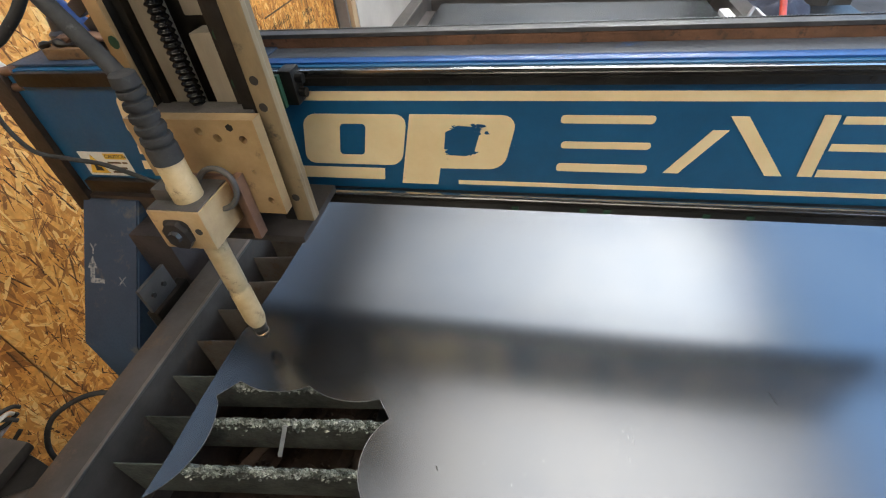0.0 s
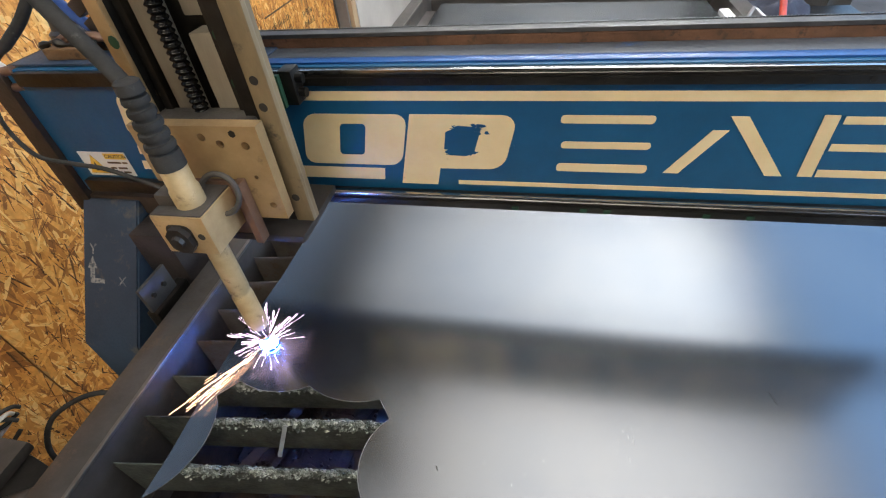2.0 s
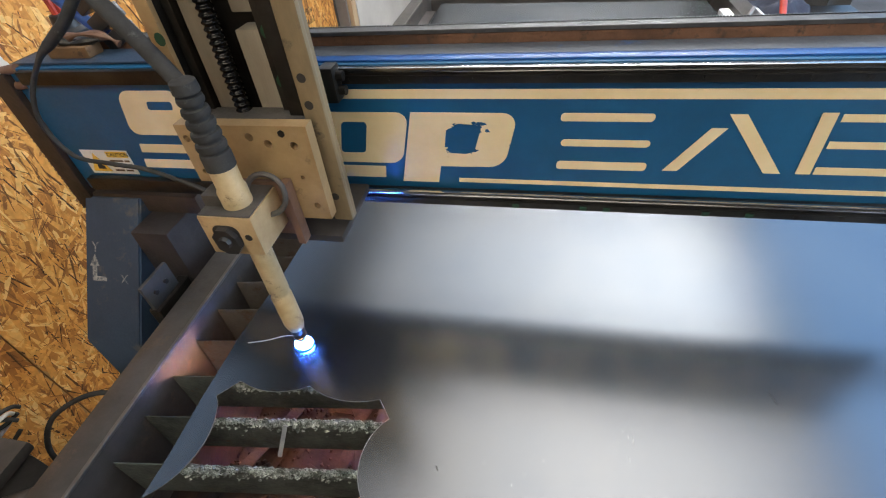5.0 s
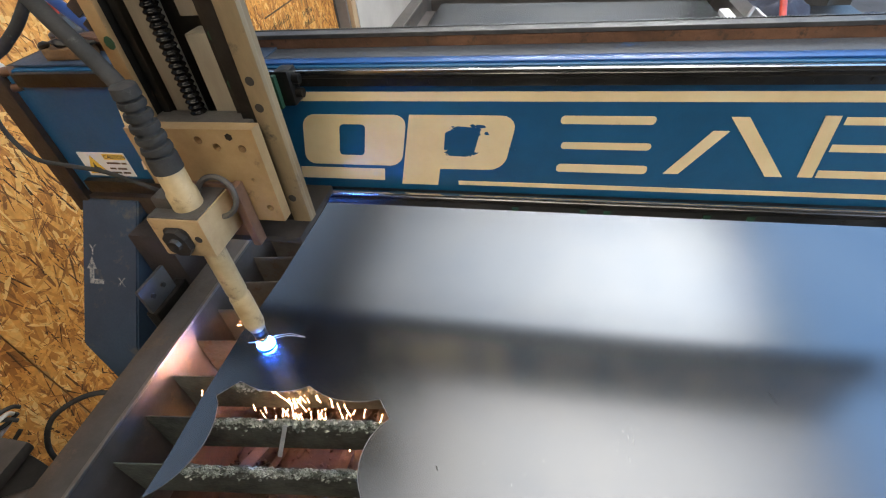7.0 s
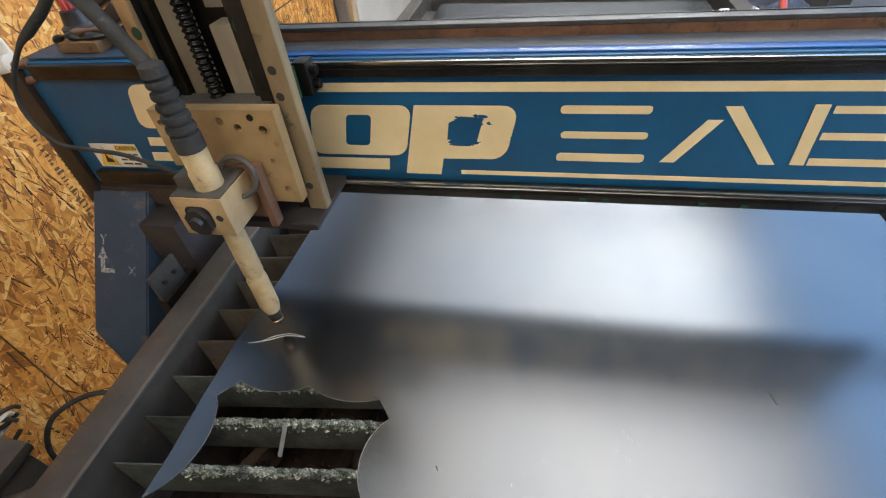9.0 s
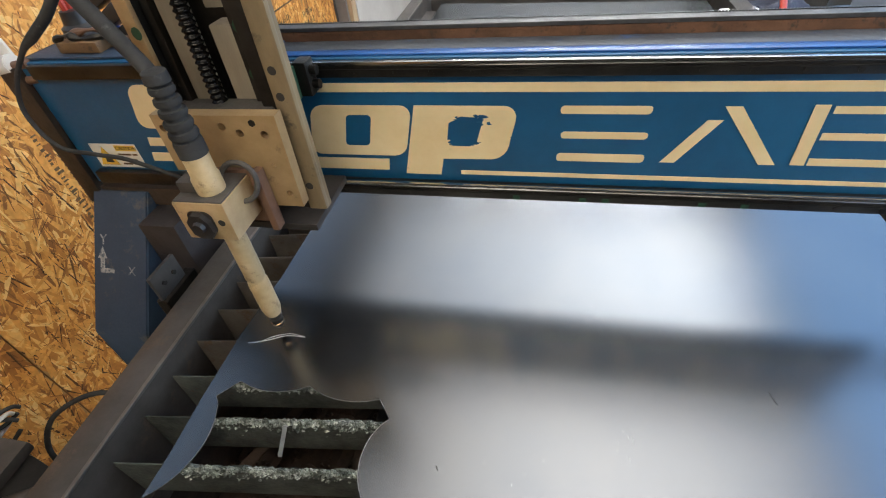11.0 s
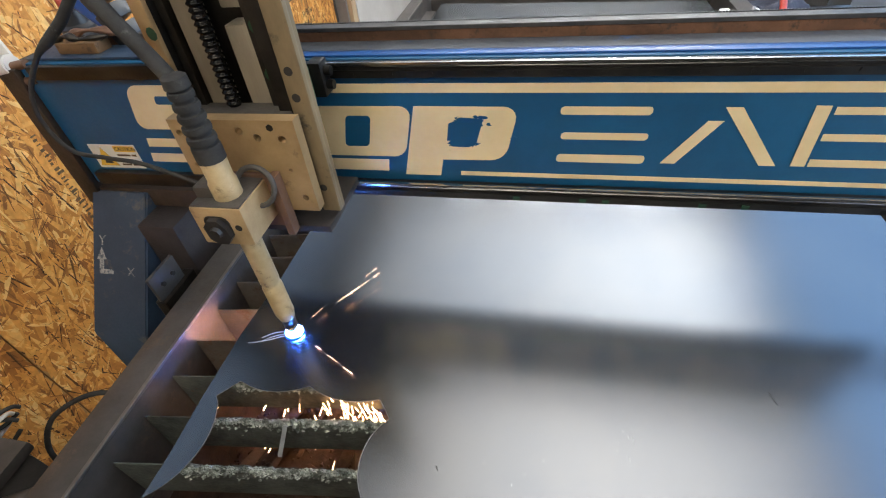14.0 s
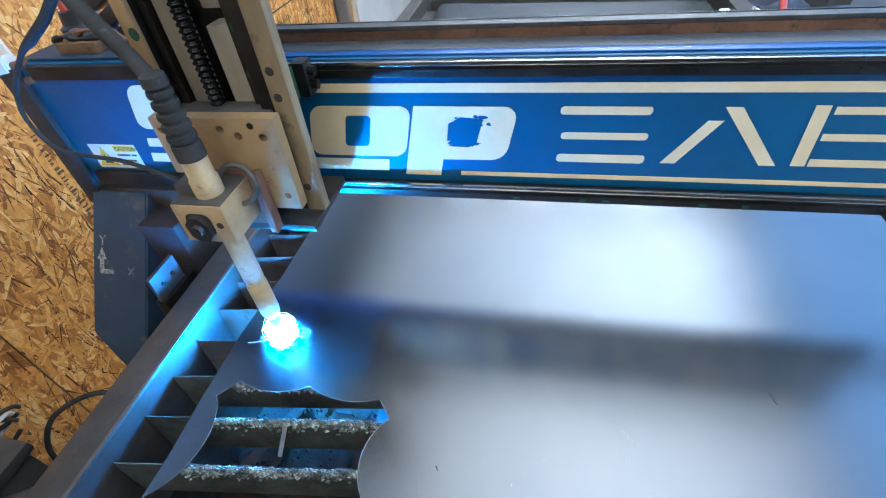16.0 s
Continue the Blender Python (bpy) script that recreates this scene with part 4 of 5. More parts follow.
part("lead_screw", tube(None, lambda t: 0.0105 + 0.0015 * math.sin(t * 52 * 2 * math.pi), 16, 1, None, [Vector((-0.422, 0.604, 1.21 + 0.45 * i / 624)) for i in range(625)]), M_SCREW, car, "oily black lead screw", True)
# Extended out of sight and flat black, to darken the sheet's reflection.
part("foot_plate", box(-0.485, -0.302, 0.560, 0.712, 1.022, 1.036, 0.002), M_FLAT_BLACK, car, "dark foot plate", True)
part("motor_arm", box(-0.33, -0.22, 0.735, 0.765, 1.372, 1.392, 0.003, None, pose(0, 0, 0, 0, -12, 24)), M_FRAME, car, "grey angle arm", True)
part("wiper", box(-0.336, -0.312, 0.69, 0.722, 1.205, 1.262, 0.004), M_DARK_METAL, car, "black bearing wiper", True)
part("wiper", rod((-0.315, 0.705, 1.222), (-0.301, 0.705, 1.222), 0.008, None, 12), M_DARK_METAL, car, "", True)
part("wiper", rod((-0.315, 0.705, 1.245), (-0.301, 0.705, 1.245), 0.008, None, 12), M_DARK_METAL, car, "", True)
part("green_pad", box(-0.338, -0.331, 0.68, 0.6895, 1.205, 1.258, 0.001), M_GREEN, car, "green paint patch")
for x, y, z in ((-0.490, 0.5823, 1.345), (-0.490, 0.5823, 1.272), (-0.347, 0.6015, 1.28), (-0.347, 0.6015, 1.345)):
    part("paint_dab", plate(ring(x, z, 0.0075, 9, 1.2), 0.0006, facing(y)), M_GREEN, car, "green paint dab")

scaled_about_eye([car], EYE_SCALE)

# ---- lift head with the torch ----
head = thing("plasma_torch", (-0.385, 0.467, 0.86), "yellowed plasma torch clamped to a tarnished aluminium lift plate", "plasma torch")
TX, TY = -0.385, 0.467
holes = [ring(-0.382, 1.226, 0.0062), ring(-0.357, 1.216, 0.0062), ring(-0.319, 1.214, 0.0062), ring(-0.442, 1.222, 0.0062), ring(-0.322, 1.163, 0.0032), ring(-0.313, 1.113, 0.0055), ring(-0.476, 1.168, 0.0045),
         ring(-0.480, 1.222, 0.0055)]
zp = [(-0.492, 1.15), (-0.362, 1.15), (-0.352, 1.16), (-0.352, 1.088), (-0.296, 1.088), (-0.294, 1.243), (-0.492, 1.243)]
part("lift_plate", plate(zp, 0.020, facing(0.537), [list(reversed(h)) for h in holes]), M_CREAM_METAL, head, "tarnished cream lift plate with bolt holes")
# cap along the plate's top, darker than its front
part("plate_cap", box(-0.490, -0.308, 0.558, 0.594, 1.225, 1.2425, 0.002), M_GREY_METAL, head, "dark grey top edge", True)
# Black sheet behind the plate paints the shade inside its holes.
part("hole_backing", box(-0.485, -0.300, 0.5575, 0.561, 1.092, 1.24, 0), M_FLAT_BLACK, head)
part("hex_screw", rod((-0.332, 0.536, 1.232), (-0.332, 0.545, 1.232), 0.0055, None, 6), M_DARK_METAL, head)
part("mount_plate", plate([(-0.435, 1.060), (-0.353, 1.060), (-0.353, 1.158), (-0.435, 1.158)], 0.014, facing(0.530)), M_REDBROWN, head, "brown mounting plate")
part("mount_edge", box(-0.3525, -0.340, 0.516, 0.5365, 1.052, 1.162, 0.002), M_REDBROWN, head, "brown angle edge", True)
part("clamp_ring", tube(None, 0.0042, 8, 1, None, [Vector((TX + 0.014 + 0.030 * math.cos(a), 0.510 + 0.010 * math.sin(a), 1.150 + 0.028 * math.sin(a))) for a in [0.15 * k for k in range(43)]]), M_GREY_METAL, head, "grey looped sensor wire", True)
block = part("torch_block", box(-0.431, -0.352, 0.435, 0.516, 1.101, 1.165, 0.0025), M_BLOCK, head, "worn aluminium torch clamp block", True)
# Grey top skin: how light falls on the block is put into its colour.
part("block_top", box(-0.429, -0.354, 0.437, 0.514, 1.165, 1.1672, 0.001), M_GREY_METAL, block, "grey top skin")
part("clamp_gap", plate(rounded(-0.416, -0.377, 1.112, 1.152, 0.012), 0.002, facing(0.4342)), M_FLAT_BLACK, block, "black socket")
knob = part("clamp_knob", plate([(-0.412, 1.117), (-0.402, 1.109), (-0.386, 1.109), (-0.378, 1.12), (-0.380, 1.137), (-0.389, 1.150), (-0.404, 1.150), (-0.414, 1.138)], 0.010, facing(0.426)), M_BLACK, block, "black clamp knob")
part("knob_cap", rod((-0.396, 0.4275, 1.131), (-0.396, 0.420, 1.131), 0.010, 0.008, 8), M_BLACK, knob)
# Black disc painted in for the shaded screw hole.
part("screw_hole", rod((-0.366, 0.4343, 1.133), (-0.366, 0.440, 1.133), 0.0052, None, 14), M_FLAT_BLACK, block)
part("torch_barrel", lathe([(0.0189, 1.165), (0.0197, 1.168), (0.0197, 1.19), (0.0176, 1.194), (0.0176, 1.225), (0.0160, 1.228)], (TX, TY, 0), 32), M_TORCH, head, "yellowed plastic torch barrel", True)
part("torch_bracket", box(-0.428, -0.402, 0.455, 0.485, 1.167, 1.185, 0.003), M_GREY_METAL, head, "", True)
part("torch_barrel", lathe([(0.0162, 1.101), (0.0162, 0.995), (0.0150, 0.992), (0.0150, 0.985), (0.0168, 0.982), (0.0168, 0.915), (0.0148, 0.905), (0.0130, 0.899)], (TX, TY, 0), 32), M_TORCH, head, "yellowed plastic torch barrel", True)
noz = part("nozzle", lathe([(0.0123, 0.901), (0.0123, 0.890), (0.0109, 0.888), (0.0109, 0.880), (0.0115, 0.878), (0.0115, 0.873), (0.0081, 0.866), (0.0051, 0.8605)], (TX, TY, 0), 24), M_DARK_METAL, head, "sooty torch nozzle", True)
part("nozzle_tip", lathe([(0.0102, 0.8795), (0.0117, 0.878), (0.0117, 0.8755), (0.0102, 0.874)], (TX, TY, 0), 24), M_BRASS, noz, "copper shield ring", True)

# Lift plate parts are drawn nearer along the camera's rays too.
scaled_about_eye([o for o in head.children if o.name.split(".")[0] in ("lift_plate", "plate_cap", "hole_backing", "hex_screw", "mount_plate", "mount_edge", "clamp_ring")], 0.96)

# strain relief and hose above the torch
hose = thing("torch_hose", (TX, TY, 1.225), "dusty grey torch hose with a ribbed strain relief", "hose")
prof = [(0.0145, 1.222), (0.0190, 1.224), (0.0190, 1.242), (0.018, 1.246)]
z = 1.247
for i in range(5):
    r = 0.0190 - 0.0008 * i
    prof += [(r - 0.0045, z), (r - 0.0045, z + 0.0025), (r - 0.001, z + 0.0035), (r, z + 0.007), (r - 0.001, z + 0.0115), (r - 0.0045, z + 0.0125)]
    z += 0.0145
prof += [(0.0140, z), (0.0155, z + 0.002), (0.0145, z + 0.014), (0.0118, z + 0.016)]
part("strain_relief", lathe(prof, (TX, TY, 0), 28), M_HOSE, hose, "ribbed rubber strain relief", True)
part("hose", tube([(TX, TY, 1.318), (TX - 0.018, TY + 0.011, 1.334), (TX - 0.046, TY + 0.020, 1.366), (TX - 0.078, TY + 0.030, 1.400), (TX - 0.14, TY + 0.06, 1.45), (TX - 0.25, TY + 0.12, 1.52)], 0.0098, 18, 10), M_HOSE, hose, "", True)

lead = solo("sensor_cable", tube([(-0.435, 0.515, 1.135), (-0.484, 0.53, 1.136), (-0.514, 0.54, 1.138), (-0.594, 0.55, 1.158), (-0.665, 0.56, 1.160), (-0.734, 0.565, 1.170), (-0.760, 0.57, 1.220), (-0.745, 0.575, 1.269), (-0.697, 0.58, 1.320), (-0.662, 0.585, 1.343), (-0.624, 0.60, 1.375), (-0.58, 0.63, 1.44), (-0.56, 0.66, 1.55)], lambda t: 0.0037 + 0.0036 * min(1, max(0, (t - 0.66) * 14)), 10, 10),
            M_HOSE, "thin grey cable looping from the torch block", "cable", "", True)
HEAD_RIDERS = [head, hose, lead]

# ---- things round the table ----
bench = thing("grey_case", (-1.15, 0.05, 0), "grey metal case standing by the strand board wall", "case")
part("body", box(-1.30, -1.03, -0.25, 0.27, 0.0, 0.60, 0.02), M_BRACKET, bench, "", True)
part("lid", box(-1.31, -1.02, -0.26, 0.28, 0.60, 0.63, 0.01), M_BRACKET, bench, "", True)
solo("steel_pipe", rod((-1.06, 0.06, 0.66), (-0.90, 0.33, 0.45), 0.026, None, 20), M_FRAME, "grey steel pipe leaning by the table", "pipe", "", True)
solo("floor_cable", tube([(-0.93, 0.46, 0.50), (-1.04, 0.44, 0.545), (-1.12, 0.38, 0.53), (-1.15, 0.335, 0.47), (-1.14, 0.31, 0.40), (-1.10, 0.30, 0.30), (-1.08, 0.32, 0.0)], 0.0065, 10, 10), M_HOSE, "thick dark cable drooping beside the table", "cable", "", True)
for i, (dy, dz, r) in enumerate(((0, 0, 0.045), (0.02, 0.012, 0.038), (-0.015, -0.01, 0.05))):
    pts = [(-1.20 + 0.02 * math.sin(a + i), 0.31 + dy + r * math.cos(a), 0.56 + dz + 0.7 * r * math.sin(a)) for a in [k * 0.7 for k in range(9)]]
    solo("cable_loop", tube(pts, 0.005, 8, 6), M_HOSE if i else M_WHITE, "thin coiled cable hung on the strand board wall", "cable", "", True, "coiled cables")

# far end of the table and clutter behind it
far = thing("tool_box", (0.95, 2.4, 0.70), "white plastic tool box with a grey handle behind the table", "tool box")
part("body", box(0.76, 0.92, 2.12, 2.42, 0.70, 0.83, 0.012), M_WHITE, far, "", True)
part("handle", tube([(0.80, 2.16, 0.835), (0.80, 2.17, 0.86), (0.86, 2.30, 0.86), (0.86, 2.31, 0.835)], 0.007, 8, 6), M_TRIM, far, "grey handle", True)
stand = thing("work_stand", (1.2, 2.5, 0), "dark steel stand piled with cloth and tools", "work stand")
part("top", box(0.89, 1.58, 2.05, 3.0, 0.62, 0.66, 0.006), M_DARK_METAL, stand)
for lx in (0.93, 1.52):
    for ly in (2.1, 2.92):
        part("leg", box(lx, lx + 0.03, ly, ly + 0.03, 0, 0.62, 0.003), M_DARK_METAL, stand)


def heap(x, y, z, rx, ry, rz, seed):
    t = bmesh.new()
    bmesh.ops.create_icosphere(t, subdivisions=4, radius=1)
    for v in t.verts:
        d = 1 + 0.35 * noise.noise(v.co * 1.6 + Vector((seed, 0, 0))) + 0.14 * noise.noise(v.co * 5 + Vector((0, seed, 0)))
        v.co = Vector((x + v.co.x * rx * d, y + v.co.y * ry * d, max(z, z + v.co.z * rz * d)))
    return t


solo("dark_cloth", heap(1.12, 2.72, 0.66, 0.17, 0.2, 0.12, 3), M_CLOTH, "crumpled dark blue cloth on the stand", "cloth", "", True)
solo("dark_cloth", heap(1.42, 2.42, 0.66, 0.16, 0.24, 0.10, 8), M_CLOTH, "crumpled dark blue cloth on the stand", "cloth", "", True)
solo("red_strap", tube([(0.99, 2.22, 0.675), (1.0, 2.30, 0.76), (1.01, 2.42, 0.86), (1.03, 2.55, 0.92)], 0.014, 10, 8), M_RED, "red rubber handle of a tool", "handle", "", True)
gun = thing("power_tool", (1.12, 2.35, 0.66), "grey hand tool lying on the stand", "tool")
part("body", box(1.03, 1.17, 2.24, 2.34, 0.66, 0.745, 0.02, None, pose(0, 0, 0, 0, -12, 24)), M_WHITE, gun, "", True)
part("guard", tube([(1.06, 2.2, 0.68), (1.10, 2.19, 0.75), (1.17, 2.22, 0.76), (1.22, 2.27, 0.69)], 0.008, 8, 8), M_BLACK, gun, "", True)
part("cord", tube([(1.2, 2.3, 0.70), (1.28, 2.26, 0.76), (1.38, 2.24, 0.76), (1.46, 2.27, 0.70), (1.5, 2.35, 0.68)], 0.006, 8, 10), M_BLACK, gun, "", True)
corner = thing("steel_channel", (-0.66, 2.4, 0.70), "bent grey steel channel at the table corner", "channel")
part("web", box(-0.72, -0.56, 2.24, 2.56, 0.81, 0.818, 0.002), M_FRAME, corner)
part("flange", box(-0.728, -0.72, 2.24, 2.56, 0.70, 0.818, 0.002), M_FRAME, corner)
part("flange", box(-0.56, -0.552, 2.24, 2.56, 0.76, 0.818, 0.002), M_FRAME, corner)


# ---- arc, sparks and fresh cuts ----
TIP = Vector((TX, TY, SHEET_Z + 0.006))
arc = thing("plasma_arc", TIP, "blue-white plasma arc under the torch nozzle", "plasma arc")
# Core sized up towards the bloom round the arc.
ball = bmesh.new()
bmesh.ops.create_icosphere(ball, subdivisions=3, radius=0.0145)
bmesh.ops.scale(ball, verts=ball.verts, vec=(1.15, 1.0, 0.8))
bmesh.ops.translate(ball, verts=ball.verts, vec=TIP)
part("core", ball, M_ARC, arc, "white-hot core")
# Flat glowing disc put in for the blue bloom round the arc.
fr = bmesh.new()
bmesh.ops.create_icosphere(fr, subdivisions=3, radius=0.0175)
bmesh.ops.scale(fr, verts=fr.verts, vec=(1, 1, 0.2))
bmesh.ops.translate(fr, verts=fr.verts, vec=TIP - Vector((0, 0, 0.0025)))
part("fringe", fr, M_HALO, arc, "flat blue disc for the bloom round the arc", True)
jet = thing("pierce_jet", TIP, "mauve-white plasma jet under the sheet", "plasma jet")
part("core", rod(TIP - Vector((0, 0, 0.012)), TIP - Vector((0, 0, 0.075)), 0.0016, 0.004, 10), M_PIERCE, jet, "white-hot jet")
stream = thing("molten_stream", TIP, "orange stream of molten metal under the cut", "molten metal")
for i in range(7):
    a = 0.9 * i
    part("drip", rod(TIP - Vector((0, 0, 0.012)), TIP + Vector((0.016 * math.cos(a), 0.016 * math.sin(a), -0.062)), 0.0008, 0.0022, 8), M_JET, stream)
flare = thing("arc_flare", (TX, TY, 1.13), "large blue-white ball for the flash and glare of the plasma arc", "plasma arc")
# Oversized glowing ball put in for the camera's glare at the flash.
ball = bmesh.new()
bmesh.ops.create_icosphere(ball, subdivisions=3, radius=0.0295)
for v in ball.verts:
    v.co *= 1 + 0.16 * noise.noise(v.co * 90)
    v.co.z *= 0.8
bmesh.ops.translate(ball, verts=ball.verts, vec=(TX, TY, 1.133))
part("core", ball, M_FLARE, flare, "", True)

# seconds, carriage along x, gantry along y, lift along z, from the pose in which the plan is drawn
MOVES = [
    (0.0, -0.0682, -0.0318, 0.0154), (0.2, -0.0682, -0.0318, 0.011), (0.5, -0.0682, -0.0318, 0.0041), (1.0, -0.0682, -0.0318, 0.0019), (1.3, -0.0682, -0.0318, 0.004),
    (1.5, -0.0683, -0.0318, 0.0065), (2.5, -0.0683, -0.0318, 0.0065), (2.75, -0.0695, -0.0325, 0.0045), (3.0, -0.0774, -0.0354, 0.0029), (3.5, -0.0957, -0.0478, 0.0052),
    (4.0, -0.0612, -0.0393, 0.0065), (4.2, -0.0455, -0.0355, 0.006), (4.6, -0.020, -0.029, 0.005), (5.1, -0.002, -0.024, 0.004), (5.6, -0.018, -0.022, 0.004), (6.0, -0.036, -0.0225, 0.0035),
    (6.3, -0.0525, -0.0245, 0.003), (6.5, -0.0654, -0.0265, 0.0031), (7.0, -0.0733, -0.0339, 0.0032), (7.5, -0.0734, -0.0339, 0.0052), (7.65, -0.0725, -0.031, 0.0105), (8.0, -0.0642, -0.0121, 0.014),
    (8.25, -0.060, -0.002, 0.0135), (8.5, -0.0581, 0.0018, 0.0126), (9.0, -0.0579, 0.0016, 0.0124), (10.5, -0.0579, 0.0012, 0.0124), (11.2, -0.0579, 0.0010, 0.001), (11.5, -0.0579, 0.0010, -0.0009), (12.0, -0.0578, 0.0010, -0.0005),
    (12.5, -0.0627, 0.0004, -0.0012), (13.0, -0.0839, -0.0197, -0.0005), (13.5, -0.0638, -0.0064, -0.0002), (14.0, -0.0319, -0.0020, -0.0002), (14.5, 0.0007, -0.0018, 0.0008),
    (14.75, 0.001, 0.004, 0.001), (15.0, -0.0074, 0.0102, 0.0014), (15.5, -0.0400, 0.0120, 0.0002), (16.0, -0.0602, -0.0015, 0.0018)]


def moved(t):
    """Where the head stands at t seconds."""
    for a, b in zip(MOVES, MOVES[1:]):
        if a[0] <= t <= b[0]:
            u = (t - a[0]) / (b[0] - a[0])
            return Vector([a[k] + (b[k] - a[k]) * u for k in (1, 2, 3)])
    return Vector(MOVES[-1][1:])


ARC_ON = [(1.95, 7.14), (11.6, 16.1)]
JET_ON = [(2.2, 2.6), (11.7, 12.3)]
STREAM_ON = [(2.6, 7.14), (12.3, 15.9)]
random.seed(21)
SPARKS = []


def spark(t, place, way, length, thick=0.0008):
    """A spark: a thin hot streak that waits in the torch, flies out along its way so that it is at its place at t, and drops to the ground."""
    way = Vector(way).normalized()
    q = rod(-way * length / 2, way * length / 2, thick * 0.4, thick, 6)
    ob = solo("spark", q, M_SPARK, "glowing orange spark streak thrown from the cut", "spark", "", False, "sparks from the cut")
    SPARKS.append((ob, t, Vector(place), way))


def streak(bm, place, way, length, thick):
    d = Vector(way).normalized() * length / 2
    return rod(Vector(place) - d, Vector(place) + d, thick * 0.35, thick, 5, bm)


SHOWERS = []


def shower(t, bm, drop, label, mat=None):
    """Many streaks as one body; it rests in the ground, is up in the air at its moment, and falls back."""
    ob = new("spark_shower", finish("spark_shower", bm, mat or M_SPARK))
    tagged(ob, label, "sparks", "", "stuff")
    SHOWERS.append((ob, t, drop, 0.10 if mat is M_HOT else 0.06))


def spray(t, count, way, spread, reach, rise, single=False):
    """Sparks above the sheet in a fan from the tip."""
    start = TIP + moved(t)
    start.z = SHEET_Z + 0.006
    base = Vector(way).normalized()
    bm = None
    for i in range(count):
        d = (base + Vector((random.gauss(0, spread), random.gauss(0, spread), abs(random.gauss(0, spread)) * rise))).normalized()
        s = reach * random.uniform(0.02, 1.0)
        p = start + d * s
        p.z = max(p.z - 0.2 * s * s, SHEET_Z + 0.006)
        if single:
            spark(t, p, d, random.uniform(0.018, 0.04), random.uniform(0.00015, 0.00028))
        else:
            bm = streak(bm, p, d + Vector((0, 0, -0.3 * s)), random.uniform(0.004, 0.04) * (0.4 + 1.6 * s / reach), random.uniform(0.00009, 0.00022))
    if bm:
        shower(t, bm, 1.25, "fan of fine orange sparks thrown over the sheet")


def rain(t, count, x0, x1):
    """Sparks that scatter under the sheet, above the pan."""
    bm = None
    for i in range(count):
        p = (random.uniform(x0, x1), random.uniform(0.31, 0.47), random.uniform(0.58, 0.80))
        bm = streak(bm, p, (random.gauss(0, 0.3), random.gauss(0, 0.3) - 0.5, random.gauss(0, 0.4) - 0.6), random.uniform(0.003, 0.018), random.uniform(0.0002, 0.0005))
    for i in range(count // 7):
        bm = streak(bm, (random.uniform(-0.575, -0.53), random.uniform(0.34, 0.52), random.uniform(0.74, 0.83)), (random.gauss(0, 0.5), random.gauss(0, 0.5), -0.4), random.uniform(0.005, 0.016), 0.0004)
    for i in range(110 if 14.3 < t < 14.6 else 55 if t > 13.8 else 12 if t < 3.3 else 30 if 4.6 < t < 7.3 else 70):
        c = random.gauss(0, 1)
        bm = streak(bm, ((-0.37 if 6 < t < 7.2 else -0.262) + 0.04 * c, 0.350 + random.gauss(0, 0.012), 0.792 + random.gauss(0, 0.016)), (random.gauss(0.25, 0.25), random.gauss(-0.3, 0.15), -1.0), random.uniform(0.010, 0.030), random.uniform(0.00015, 0.0004))
    shower(t, bm, 1.1, "orange sparks scattering under the sheet", M_HOT)


bm = None
for i in range(130):
    w = Vector((random.gauss(0, 1), random.gauss(0, 1), abs(random.gauss(0, 0.7)) + 0.05)).normalized()
    bm = streak(bm, TIP + moved(2.0) + w * random.uniform(0.008, 0.062), w, random.uniform(0.012, 0.04), random.uniform(0.00012, 0.00038))
shower(2.0, bm, 1.25, "burst of fine pale sparks round the nozzle", M_BURST)
spray(2.0, 40, (-0.45, -0.8, 0.02), 0.10, 0.15, 0.4)
spray(3.0, 60, (0.0, 0.75, 0.55), 0.16, 0.26, 1.0)
spray(3.5, 26, (0.72, 0.60, 0.07), 0.06, 0.34, 0.8)
spray(4.0, 170, (0.61, 0.70, 0.08), 0.05, 0.44, 0.7)
spray(6.5, 5, (0.3, 0.3, 0.2), 0.4, 0.06, 1.0, True)
spray(13.0, 8, (0.05, 0.8, 0.4), 0.12, 0.20, 1.0, True)
spray(13.5, 160, (0.62, 0.70, 0.08), 0.06, 0.46, 0.7)
for t in (4.0, 13.5, 14.0):
    spray(t, 4, (0.88, -0.47, 0.02), 0.025, 0.17, 0.3)
spray(14.0, 9, (0.62, 0.70, 0.10), 0.05, 0.20, 0.7)
spray(15.0, 5, (-0.75, 0.05, 0.12), 0.35, 0.07, 0.8)
spray(14.5, 3, (0.35, 0.8, 0.2), 0.05, 0.16, 0.5, True)
spray(15.5, 3, (0.1, 0.8, 0.4), 0.1, 0.12, 0.5, True)
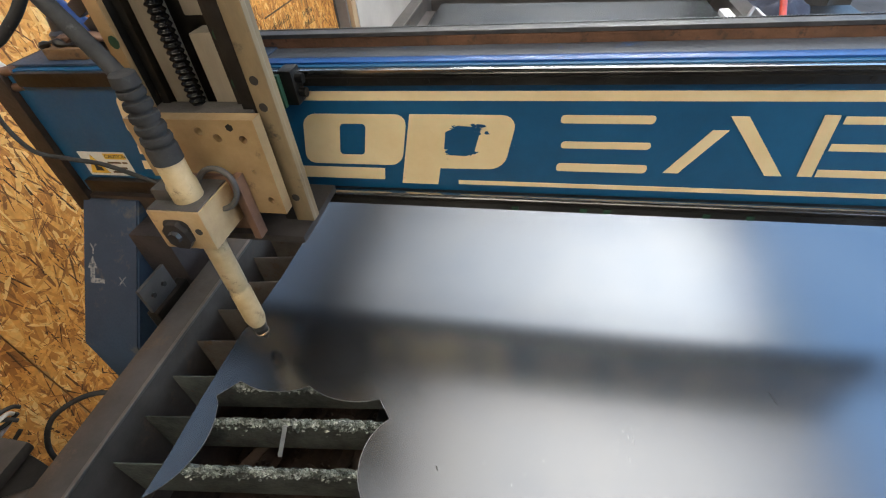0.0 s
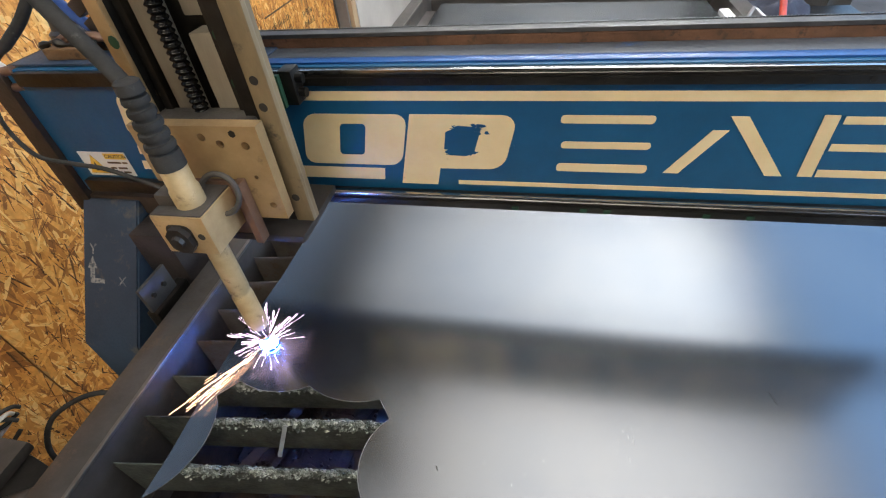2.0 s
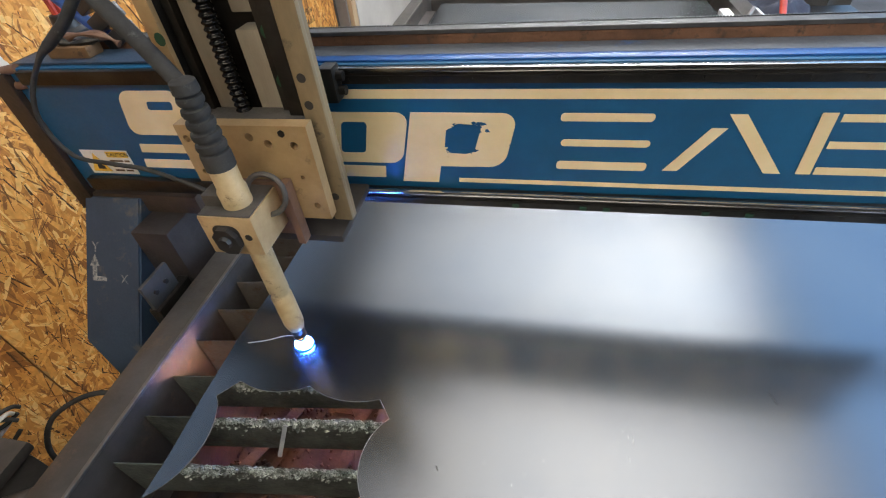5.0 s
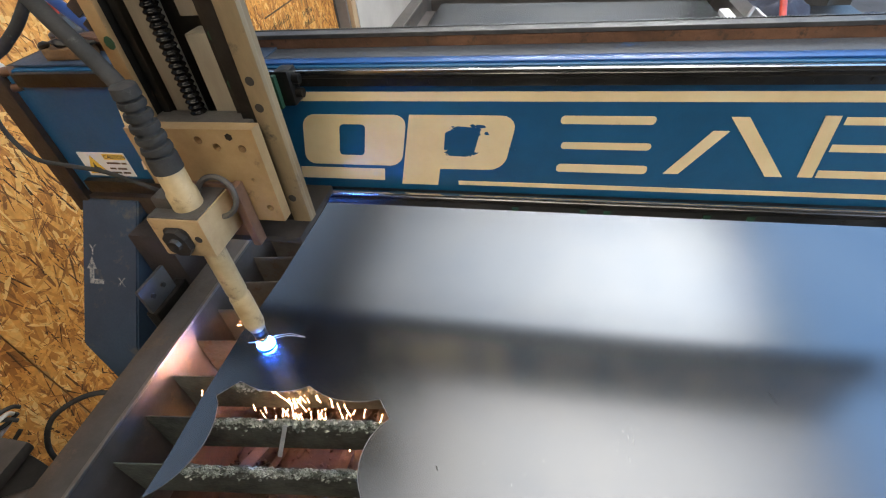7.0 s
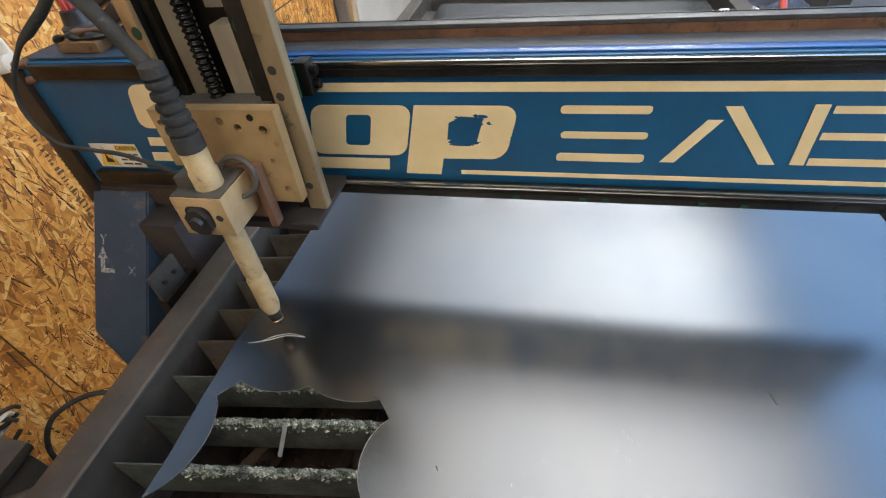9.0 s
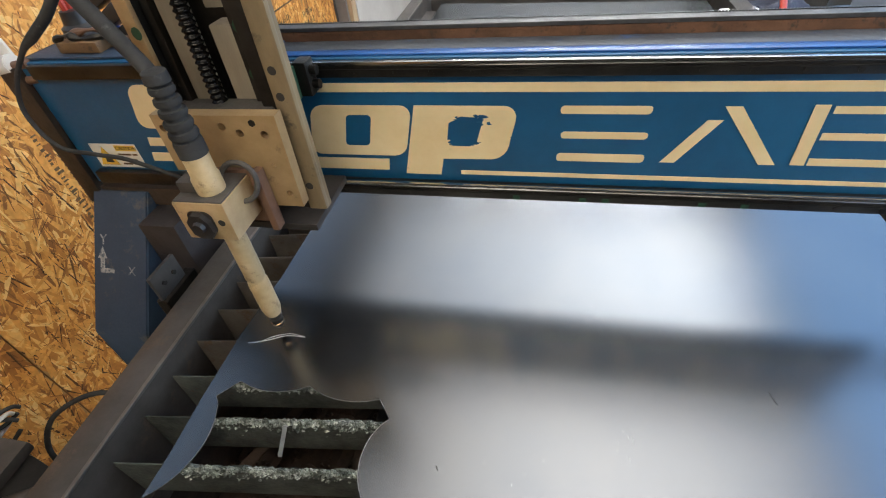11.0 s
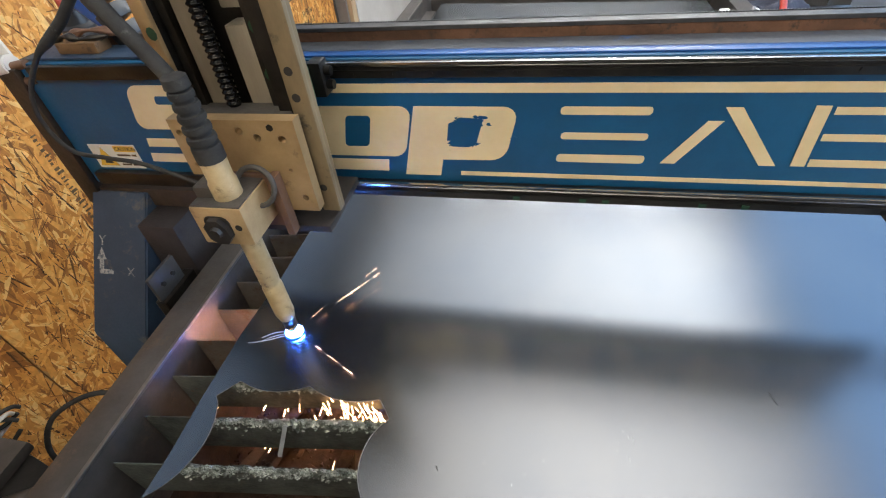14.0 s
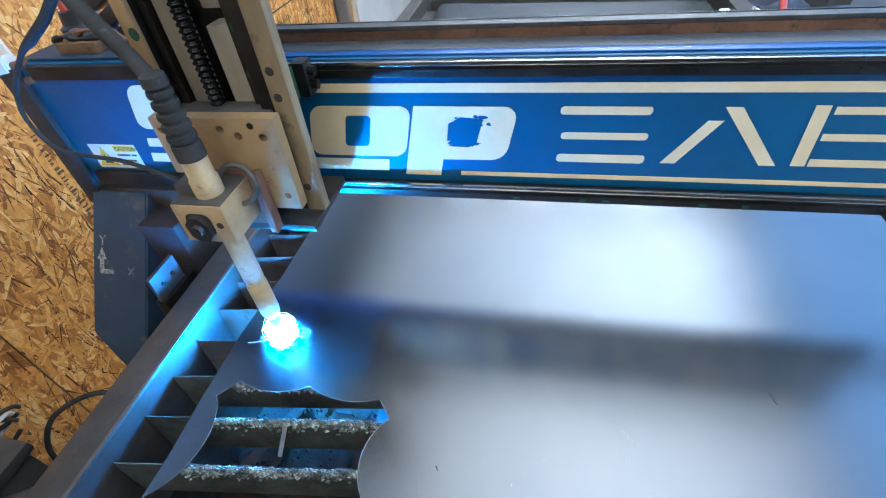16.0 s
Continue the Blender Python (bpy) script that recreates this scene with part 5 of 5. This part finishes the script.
# the fan swings from straight back to the right and dies down
for t, n, way, spread, reach in ((2.25, 22, (-0.5, 0.75, 0.3), 0.25, 0.10), (3.2, 80, (0.22, 0.80, 0.50), 0.10, 0.22), (3.35, 30, (0.9, 0.05, 0.15), 0.14, 0.14), (3.75, 110, (0.58, 0.72, 0.10), 0.05, 0.40),
                                 (4.25, 70, (0.64, 0.66, 0.08), 0.06, 0.42), (4.4, 60, (0.66, 0.62, 0.08), 0.06, 0.40), (4.7, 40, (0.70, 0.58, 0.08), 0.07, 0.32), (5.2, 14, (0.4, 0.7, 0.2), 0.2, 0.12),
                                 (5.75, 14, (-0.2, 0.7, 0.2), 0.2, 0.12), (6.25, 8, (0.5, 0.4, 0.2), 0.3, 0.07), (6.75, 10, (-0.5, 0.3, 0.2), 0.3, 0.08), (11.65, 34, (0.0, 0.5, 0.5), 0.5, 0.06),
                                 (13.2, 26, (0.7, 0.5, 0.2), 0.16, 0.12), (13.7, 120, (0.64, 0.68, 0.08), 0.055, 0.46), (13.85, 60, (0.64, 0.68, 0.08), 0.06, 0.40), (14.25, 8, (0.6, 0.7, 0.12), 0.06, 0.16),
                                 (14.8, 12, (-0.8, 0.1, 0.12), 0.2, 0.12), (15.25, 8, (-0.5, 0.5, 0.2), 0.3, 0.10), (15.75, 10, (-0.6, 0.2, 0.2), 0.3, 0.09)):
    spray(t, n, way, spread, reach, 0.7)
for t, n in ((2.75, 20), (3.25, 60), (3.75, 80), (4.25, 70), (4.5, 60), (4.75, 50), (5.25, 40), (5.75, 40), (6.25, 40), (6.75, 40), (7.25, 26), (12.75, 24), (13.25, 24), (13.75, 30), (14.25, 24), (14.75, 24), (15.25, 36), (15.75, 40)):
    rain(t, n, -0.50, -0.22)
for t, n in ((2.0, 0), (3.0, 50), (3.5, 90), (4.0, 90), (6.5, 50), (7.0, 70), (12.5, 24), (13.0, 24), (13.5, 36), (14.0, 30), (14.5, 16), (15.0, 30), (15.5, 50)):
    if n:
        rain(t, n, -0.50, -0.22)

KERFS = []


def kerf(points, t0, t1):
    """A bright cut line in short pieces that lie under the skin of the sheet and come up as the torch passes."""
    line = smooth_line([(x, y, 0) for x, y in points], 4)
    for i, (a, b) in enumerate(zip(line, line[1:])):
        d = b - a
        ob = solo("cut_line", box(-d.length / 2, d.length / 2, -0.0005, 0.0005, -0.0009, 0.0003, 0), M_KERF, "bright fresh cut line in the steel sheet", "cut line", "", False, "cut lines in the sheet")
        KERFS.append((ob, (a + b) / 2, math.degrees(math.atan2(d.y, d.x)), t0 + (t1 - t0) * i / len(line)))


kerf([(-0.496, 0.433), (-0.462, 0.443), (-0.430, 0.457), (-0.394, 0.458)], 3.5, 5.0)
kerf([(-0.394, 0.458), (-0.425, 0.462), (-0.455, 0.452), (-0.475, 0.438), (-0.496, 0.433)], 5.1, 6.9)
kerf([(-0.475, 0.447), (-0.452, 0.462), (-0.42, 0.467), (-0.388, 0.467)], 13.0, 14.4)
kerf([(-0.388, 0.472), (-0.42, 0.478), (-0.455, 0.473)], 14.9, 15.9)


def switched(spans, still, lift):
    """Rows of a thing that hides up in the torch and drops to the cut while it burns."""
    times = sorted({round(m[0], 3) for m in MOVES} | {t for a, b in spans for t in (a, a - 0.05, b, b + 0.05)})
    rows = []
    for t in times:
        if t > 16.0:
            continue
        on = any(a - 1e-6 <= t <= b + 1e-6 for a, b in spans)
        m = moved(t)
        z = 0.0 if on else lift + m.z
        rows.append((t, Matrix.Translation(still + Vector((m.x, m.y, z)))))
    return rows


def motions():
    for ob in GANTRY_RIDERS:
        at = ob.location.copy()
        walk(ob, [(t, Matrix.Translation(at + Vector((0, EYE_SCALE * y, 0)))) for t, x, y, z in MOVES])
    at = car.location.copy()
    walk(car, [(t, Matrix.Translation(at + EYE_SCALE * Vector((x, y, 0)))) for t, x, y, z in MOVES])
    for ob in HEAD_RIDERS:
        at = ob.location.copy()
        walk(ob, [(t, Matrix.Translation(at + Vector((x, y, z)))) for t, x, y, z in MOVES])
    walk(arc, switched(ARC_ON, arc.location.copy(), 0.277))
    walk(jet, switched(JET_ON, jet.location.copy(), 0.315))
    walk(stream, switched(STREAM_ON, stream.location.copy(), 0.31))
    up = flare.location.copy()
    rows = []
    for t in sorted({m[0] for m in MOVES} | {15.82, 15.9}):
        m = moved(t)
        down = -(1.133 - SHEET_Z - 0.011) if t > 15.85 else m.z
        rows.append((t, Matrix.Translation(up + Vector((m.x, m.y, down)))))
    walk(flare, rows)
    for ob, t, p, way in SPARKS:
        rows = []
        for m in MOVES:
            if m[0] < t - 0.25:
                rows.append((m[0], Matrix.Translation(TIP + Vector((m[1], m[2], m[3] + 0.277)))))
        m = moved(t - 0.2)
        rows.append((t - 0.2, Matrix.Translation(TIP + m + Vector((0, 0, 0.277))))) 
        rows.append((t, Matrix.Translation(p)))
        rows.append((t + 0.16, Matrix.Translation((p.x + way.x * 0.05, p.y + way.y * 0.05, -0.30))))
        rows.append((16.2, Matrix.Translation((p.x + way.x * 0.05, p.y + way.y * 0.05, -0.31))))
        walk(ob, rows)
    for ob, t, drop, hold in SHOWERS:
        low, high = Matrix.Translation((0, 0, -drop)), Matrix.Identity(4)
        walk(ob, [(0.0, low), (t - hold - 0.04, low), (t - hold, high), (t + hold, high), (t + hold + 0.04, low), (16.2, low)])
    for ob, c, a, t in KERFS:
        low, high = pose(c.x, c.y, SHEET_Z - 0.004, 0, 0, a), pose(c.x, c.y, SHEET_Z + 0.0018, 0, 0, a)
        walk(ob, [(0.0, low), (t - 0.1, low), (t, high), (16.0, high)])


motions()
